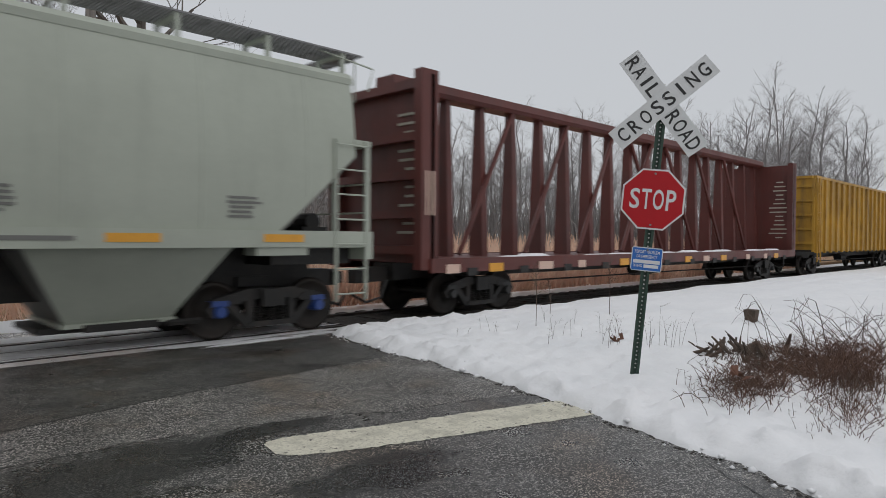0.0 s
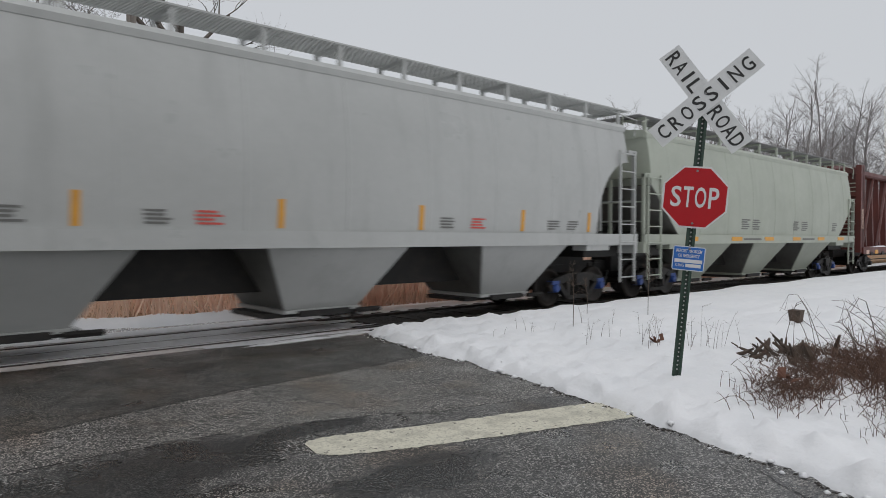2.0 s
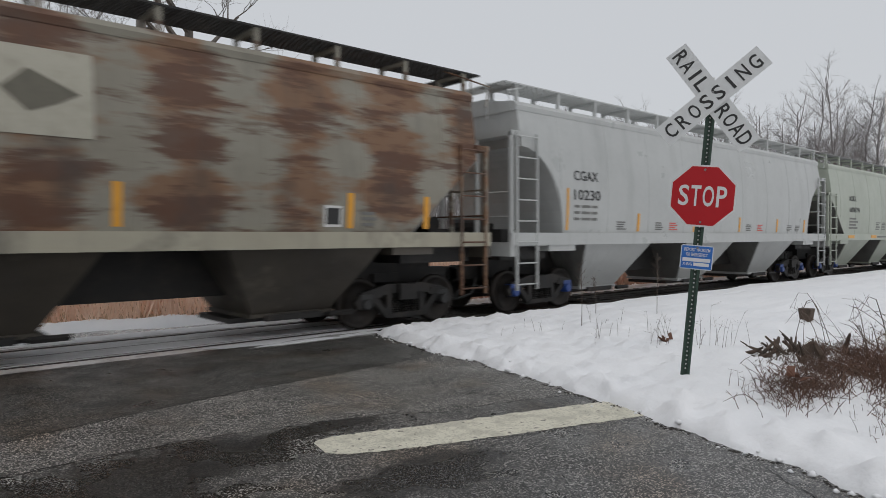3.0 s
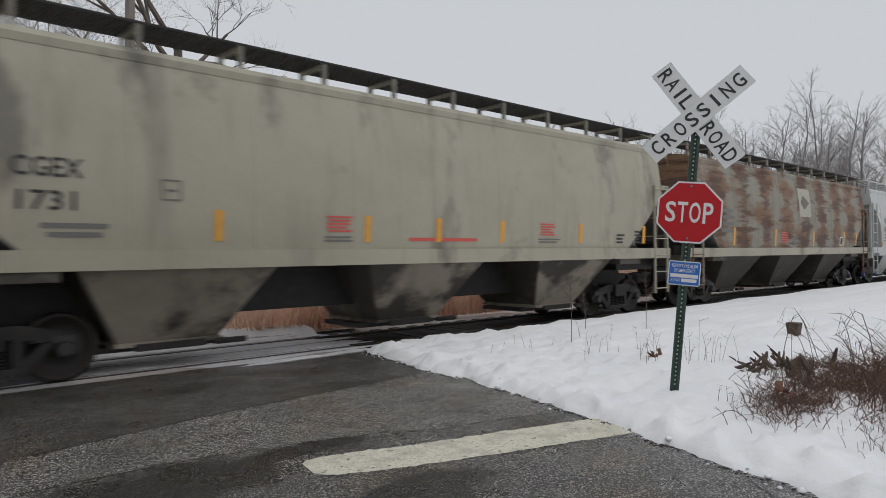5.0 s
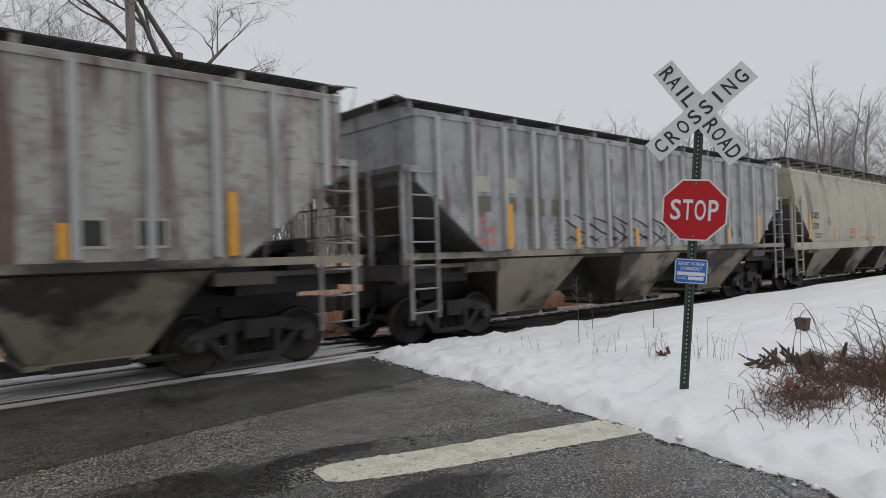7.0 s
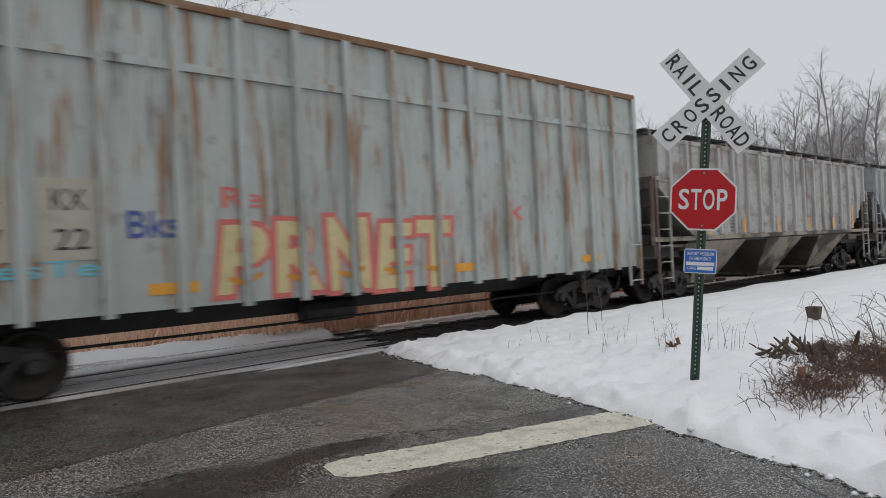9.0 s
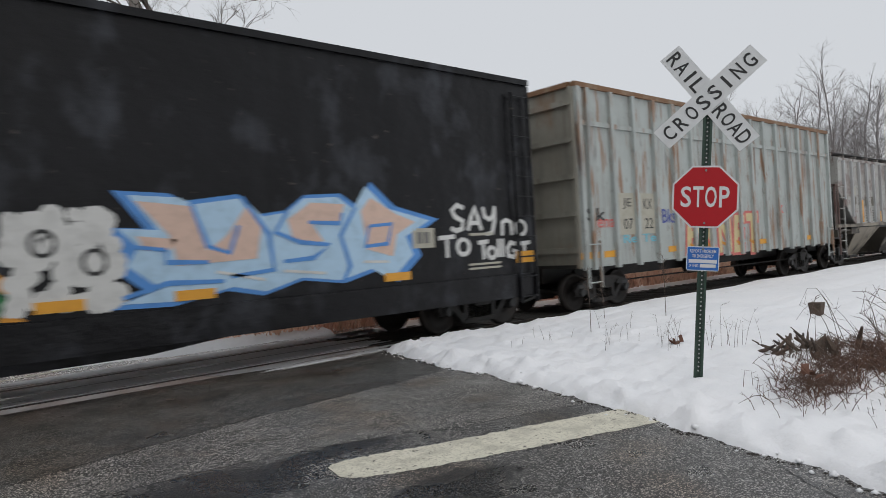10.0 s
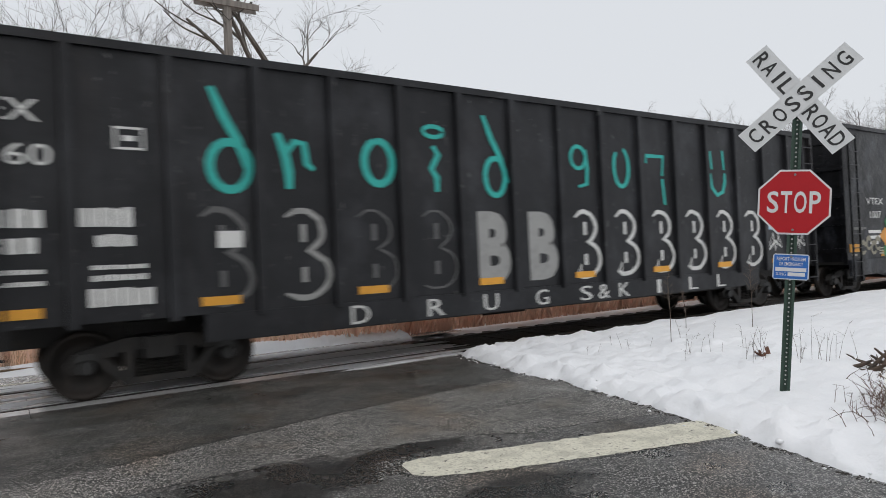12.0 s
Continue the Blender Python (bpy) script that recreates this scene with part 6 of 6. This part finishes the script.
XZ = 2.862
blade(radians(-50), spaced("RAIL", -0.58, -0.12, 0.10) + spaced("ROAD", 0.13, 0.58, 0.10), XZ, -0.016)
blade(radians(44), spaced("CROSSING", -0.56, 0.56, 0.10), XZ, -0.024)
oz, orad = 1.852, 0.318 / math.cos(radians(22.5))
octo = [(orad * math.cos(radians(22.5 + 45 * k)), oz + orad * math.sin(radians(22.5 + 45 * k))) for k in range(8)]
plate = part("stop_plate", Shape().prism(octo, -0.018, -0.014), M["sign_white"], sign, "white-edged octagonal plate")
octo2 = [(x * 0.945, oz + (z - oz) * 0.945) for x, z in octo]
part("stop_face", Shape().prism(octo2, -0.021, -0.018), M["sign_red"], plate, "red octagonal face")
for ch, u0, u1 in (("S", -0.235, -0.133), ("T", -0.115, -0.018), ("O", 0.0, 0.11), ("P", 0.133, 0.23)):
    letters(ch, M["sign_white"], plate, (u0, u1, oz - 0.107, oz + 0.107), -0.021, "letter", 0.014, thick=0.003)
bz = 1.217
part("notice_plate", Shape().prism([(-0.158, bz - 0.11), (-0.143, bz - 0.126), (0.143, bz - 0.126), (0.158, bz - 0.11), (0.158, bz + 0.11), (0.143, bz + 0.126), (-0.143, bz + 0.126), (-0.158, bz + 0.11)], -0.018, -0.014), M["sign_white"], sign, "white-edged notice plate")
face = part("notice_face", Shape().prism([(-0.148, bz - 0.116), (0.148, bz - 0.116), (0.148, bz + 0.116), (-0.148, bz + 0.116)], -0.021, -0.018), M["sign_blue"], sign, "blue emergency notice")
letters("REPORT PROBLEM", M["sign_white"], face, (-0.125, 0.125, bz + 0.06, bz + 0.095), -0.021, "lettering", 0.01)
letters("OR EMERGENCY", M["sign_white"], face, (-0.105, 0.105, bz + 0.01, bz + 0.045), -0.021, "lettering", 0.01)
bars([(-0.135, 0.135, bz - 0.045, bz - 0.008), (-0.025, 0.125, bz - 0.09, bz - 0.055)], M["sign_white"], face, -0.0215)
letters("X-ING", M["sign_white"], face, (-0.13, -0.04, bz - 0.088, bz - 0.058), -0.021, "lettering", 0.01)
s = Shape()
for z in (oz + 0.27, oz - 0.27, bz + 0.1, XZ + 0.05):
    s.lathe_y([(0.0, -0.034), (0.012, -0.034), (0.012, -0.02)], 8, 0.0, z)
part("bolt", s, M["grating"], sign)

# ---- brush, stump, weeds on the verge ----
def twiggy(seed, count, cx, cy, rx, ry, hmin, hmax, rad, flat=0.5):
    r, s = random.Random(seed), Shape()
    for i in range(count):
        x, y = r.gauss(cx, rx), r.gauss(cy, ry)
        z = snow_height(x, y) - 0.02
        a, h = r.uniform(0, 6.28), r.uniform(hmin, hmax)
        lx, ly = math.cos(a) * h * flat * r.random(), math.sin(a) * h * flat * r.random()
        p = [Vector((x, y, z)), Vector((x + lx * 0.4, y + ly * 0.4, z + h * 0.5)), Vector((x + lx, y + ly, z + h * r.uniform(0.75, 1.0)))]
        s.tube(p, [rad, rad * 0.75, rad * 0.35], 3)
        for k in range(r.choice((1, 2, 3))):
            b = p[1].lerp(p[2], r.random())
            e = b + Vector((r.gauss(0, 0.12), r.gauss(0, 0.12), r.uniform(0.02, 0.16))) * (h * 1.3)
            s.tube([b, e], [rad * 0.55, rad * 0.25], 3)
    return s


def canes(seed, count, cx, cy, rx, ry, reach, rise, rad):
    """Arching bare canes with short side twigs."""
    r, s = random.Random(seed), Shape()
    for i in range(count):
        x, y = r.gauss(cx, rx), r.gauss(cy, ry)
        z = snow_height(x, y) - 0.02
        a, ln, up = r.uniform(0, 6.28), reach * r.uniform(0.4, 1.0), rise * r.uniform(0.3, 1.0)
        bend = r.uniform(0.5, 1.5)
        pts = [Vector((x + math.cos(a) * ln * u, y + math.sin(a) * ln * u, z + up * (math.sin(min(u * bend, 1.25) * 2.0)) + r.gauss(0, 0.008))) for u in (0, 0.2, 0.4, 0.6, 0.8, 1.0)]
        q = rad * r.uniform(0.6, 1.2)
        s.tube(pts, [q, q * 0.9, q * 0.8, q * 0.65, q * 0.5, q * 0.3], 3)
        for k in range(r.choice((1, 2, 3, 4))):
            m = r.randrange(1, 5)
            b = pts[m].lerp(pts[m + 1], r.random())
            s.tube([b, b + Vector((r.gauss(0, 0.6), r.gauss(0, 0.6), r.uniform(0.2, 1.0))).normalized() * ln * r.uniform(0.15, 0.4)], [q * 0.5, q * 0.2], 3)
    return s


for seed, n, cx, cy, rx, ry, h0, h1, rad, mat in ((1, 420, 7.9, 2.62, 0.6, 0.22, 0.04, 0.20, 0.0045, "twig_red"), (2, 170, 6.75, 2.62, 0.28, 0.14, 0.06, 0.20, 0.0035, "twig_red"), (3, 460, 8.6, 2.35, 0.8, 0.24, 0.08, 0.34, 0.0045, "twig_red"), (4, 90, 7.0, 1.95, 0.35, 0.13, 0.08, 0.24, 0.003, "twig_grey"), (6, 420, 8.5, 3.1, 0.45, 0.24, 0.05, 0.18, 0.0045, "twig_grey"), (7, 260, 7.6, 2.0, 0.35, 0.13, 0.10, 0.40, 0.0038, "twig_red"), (8, 150, 6.5, 1.72, 0.35, 0.10, 0.05, 0.20, 0.0032, "twig_red"), (9, 160, 6.6, 2.72, 0.25, 0.2, 0.06, 0.22, 0.0035, "twig_red"), (10, 200, 7.3, 2.95, 0.4, 0.15, 0.05, 0.20, 0.004, "twig_red")):
    solo("shrub", twiggy(seed, n, cx, cy, rx, ry, h0, h1, rad, 1.6 if seed != 7 else 0.5), M[mat], "tangled bare red-brown brush lying in the snow" if mat == "twig_red" else "low bare grey-brown brush poking through the snow", "shrub", "brush on the verge", "stuff")
for seed, n, cx, cy, rx, ry, reach, rise, rad, mat in ((21, 150, 8.3, 2.6, 0.7, 0.28, 0.7, 0.20, 0.006, "twig_red"), (22, 40, 7.0, 2.75, 0.3, 0.2, 0.5, 0.16, 0.005, "twig_grey"), (23, 46, 9.5, 2.7, 0.8, 0.4, 0.9, 0.75, 0.006, "twig_grey"), (24, 60, 7.9, 2.15, 0.4, 0.14, 0.5, 0.45, 0.0055, "twig_red")):
    solo("shrub", canes(seed, n, cx, cy, rx, ry, reach, rise, rad), M[mat], "arching bare canes over the snow", "shrub", "brush on the verge", "stuff")
WEEDS = ((8.06, 7.04, 7, 0.3), (8.06, 5.71, 7, 0.35), (8.04, 4.83, 6, 0.55), (7.91, 4.45, 4, 0.5), (8.33, 4.3, 14, 0.6), (9.0, 6.5, 5, 0.35), (6.3, 2.1, 10, 0.16), (6.8, 1.75, 14, 0.2), (7.2, 1.6, 14, 0.25), (8.7, 5.3, 4, 0.4), (6.6, 2.0, 16, 0.15))
for k, (x, y, n, hh) in enumerate(WEEDS):
    solo("weed", twiggy(40 + k, n, x, y, 0.22, 0.16, hh * 0.4, hh, 0.0028, 0.4), M["twig_grey"], "dry brown weed stalks poking out of the snow", "weed", "dry weeds in the snow", "stuff")


def sapling(seed, x, y, height):
    """A thin bare seedling with short rising twigs."""
    r, s = random.Random(seed), Shape()
    z = snow_height(x, y) - 0.02
    top = Vector((x + r.gauss(0, 0.04), y + r.gauss(0, 0.04), z + height))
    s.tube([(x, y, z), (x + 0.01, y, z + height * 0.5), top], [0.006, 0.005, 0.002], 4)
    for i in range(22):
        u = r.uniform(0.45, 1.0)
        b = Vector((x, y, z)).lerp(top, u)
        e = b + Vector((r.gauss(0, 0.7), r.gauss(0, 0.7), r.uniform(0.5, 1.0))).normalized() * height * 0.28 * (1.25 - u)
        s.tube([b, e], [0.003, 0.0015], 3)
        s.tube([b.lerp(e, 0.5), b.lerp(e, 0.5) + Vector((r.gauss(0, 0.04), r.gauss(0, 0.04), 0.05))], [0.002, 0.001], 3)
    return s


for k, (x, y, hh) in enumerate(((8.74, 6.68, 1.0), (11.0, 6.71, 1.1), (10.4, 7.6, 0.7))):
    solo("sapling", sapling(90 + k, x, y, hh), M["twig_grey"], "thin bare seedling standing in the snow", "sapling", "seedlings by the track", smooth=False)
for x, y, z in ((8.08, 4.86, 0.20), (6.55, 2.72, 0.32)):
    r, s = random.Random(int(x * 10)), Shape()
    for i in range(5):
        c = Vector((x + r.gauss(0, 0.05), y + r.gauss(0, 0.05), z + 0.02 + r.uniform(0, 0.10)))
        a, b = Vector((r.gauss(0, 1), r.gauss(0, 1), r.gauss(0, 1))).normalized() * 0.07, Vector((r.gauss(0, 1), r.gauss(0, 1), r.gauss(0, 1))).normalized() * 0.06
        s.add([c - a, c - b * 0.8, c + a, c + b, c + a * 0.3 + b * 0.3 + Vector((0, 0, 0.03))], [(0, 1, 4), (1, 2, 4), (2, 3, 4), (3, 0, 4)])
    solo("dead_leaves", s, M["leaf_dead"], "curled dead brown leaf clump", "leaves", "dead leaves on the snow")
stump_z = snow_height(12.1, 4.6)
solo("stump", Shape().frustum(12.03, 12.17, 4.53, 4.67, stump_z - 0.05, 12.0, 12.2, 4.5, 4.7, stump_z + 0.20), M["wood_rot"], "short dark sawn stump in the snow", "stump")
r = random.Random(5)
for i in range(40):
    x, y = 8.5 + r.gauss(0, 0.2), 3.5 + r.gauss(0, 0.24)
    z = snow_height(x, y) + r.uniform(0, 0.08)
    a, ln, up = r.uniform(0, 6.28), r.uniform(0.12, 0.34), abs(r.gauss(0.04, 0.09))
    rad = r.uniform(0.010, 0.032)
    if i % 9 == 0:
        ln, up, rad = 0.14, r.uniform(0.06, 0.16), r.uniform(0.03, 0.05)
    pts = [Vector((x - math.cos(a) * ln / 2, y - math.sin(a) * ln / 2, z - 0.07)), Vector((x + math.cos(a) * ln / 2, y + math.sin(a) * ln / 2, z + up))]
    pts.insert(1, pts[0].lerp(pts[1], r.uniform(0.3, 0.7)) + Vector((r.gauss(0, 0.01), r.gauss(0, 0.01), 0)))
    solo("log", Shape().tube(pts, [rad, rad * 0.9, rad * 0.5], 6), M["wood_rot"], "rotting dark branch in a heap on the snow", "log", "heap of rotting wood")


# ---- what moves: the train rolls through ----
def travelled(t):
    return 12.1 * t + 0.035 * t * t


def motions():
    times = [i / FPS for i in range(12 * FPS + 1)]
    for car, c0, wheels in CARS:
        walk(car, [(t, pose(c0 + travelled(t), TRACK_Y, 0)) for t in times[::15]])
        for w, wx in wheels:
            walk(w, [(t, pose(wx, 0, WHEEL_R, 0, math.degrees((c0 + travelled(t)) / WHEEL_R), 0)) for t in times])


motions()
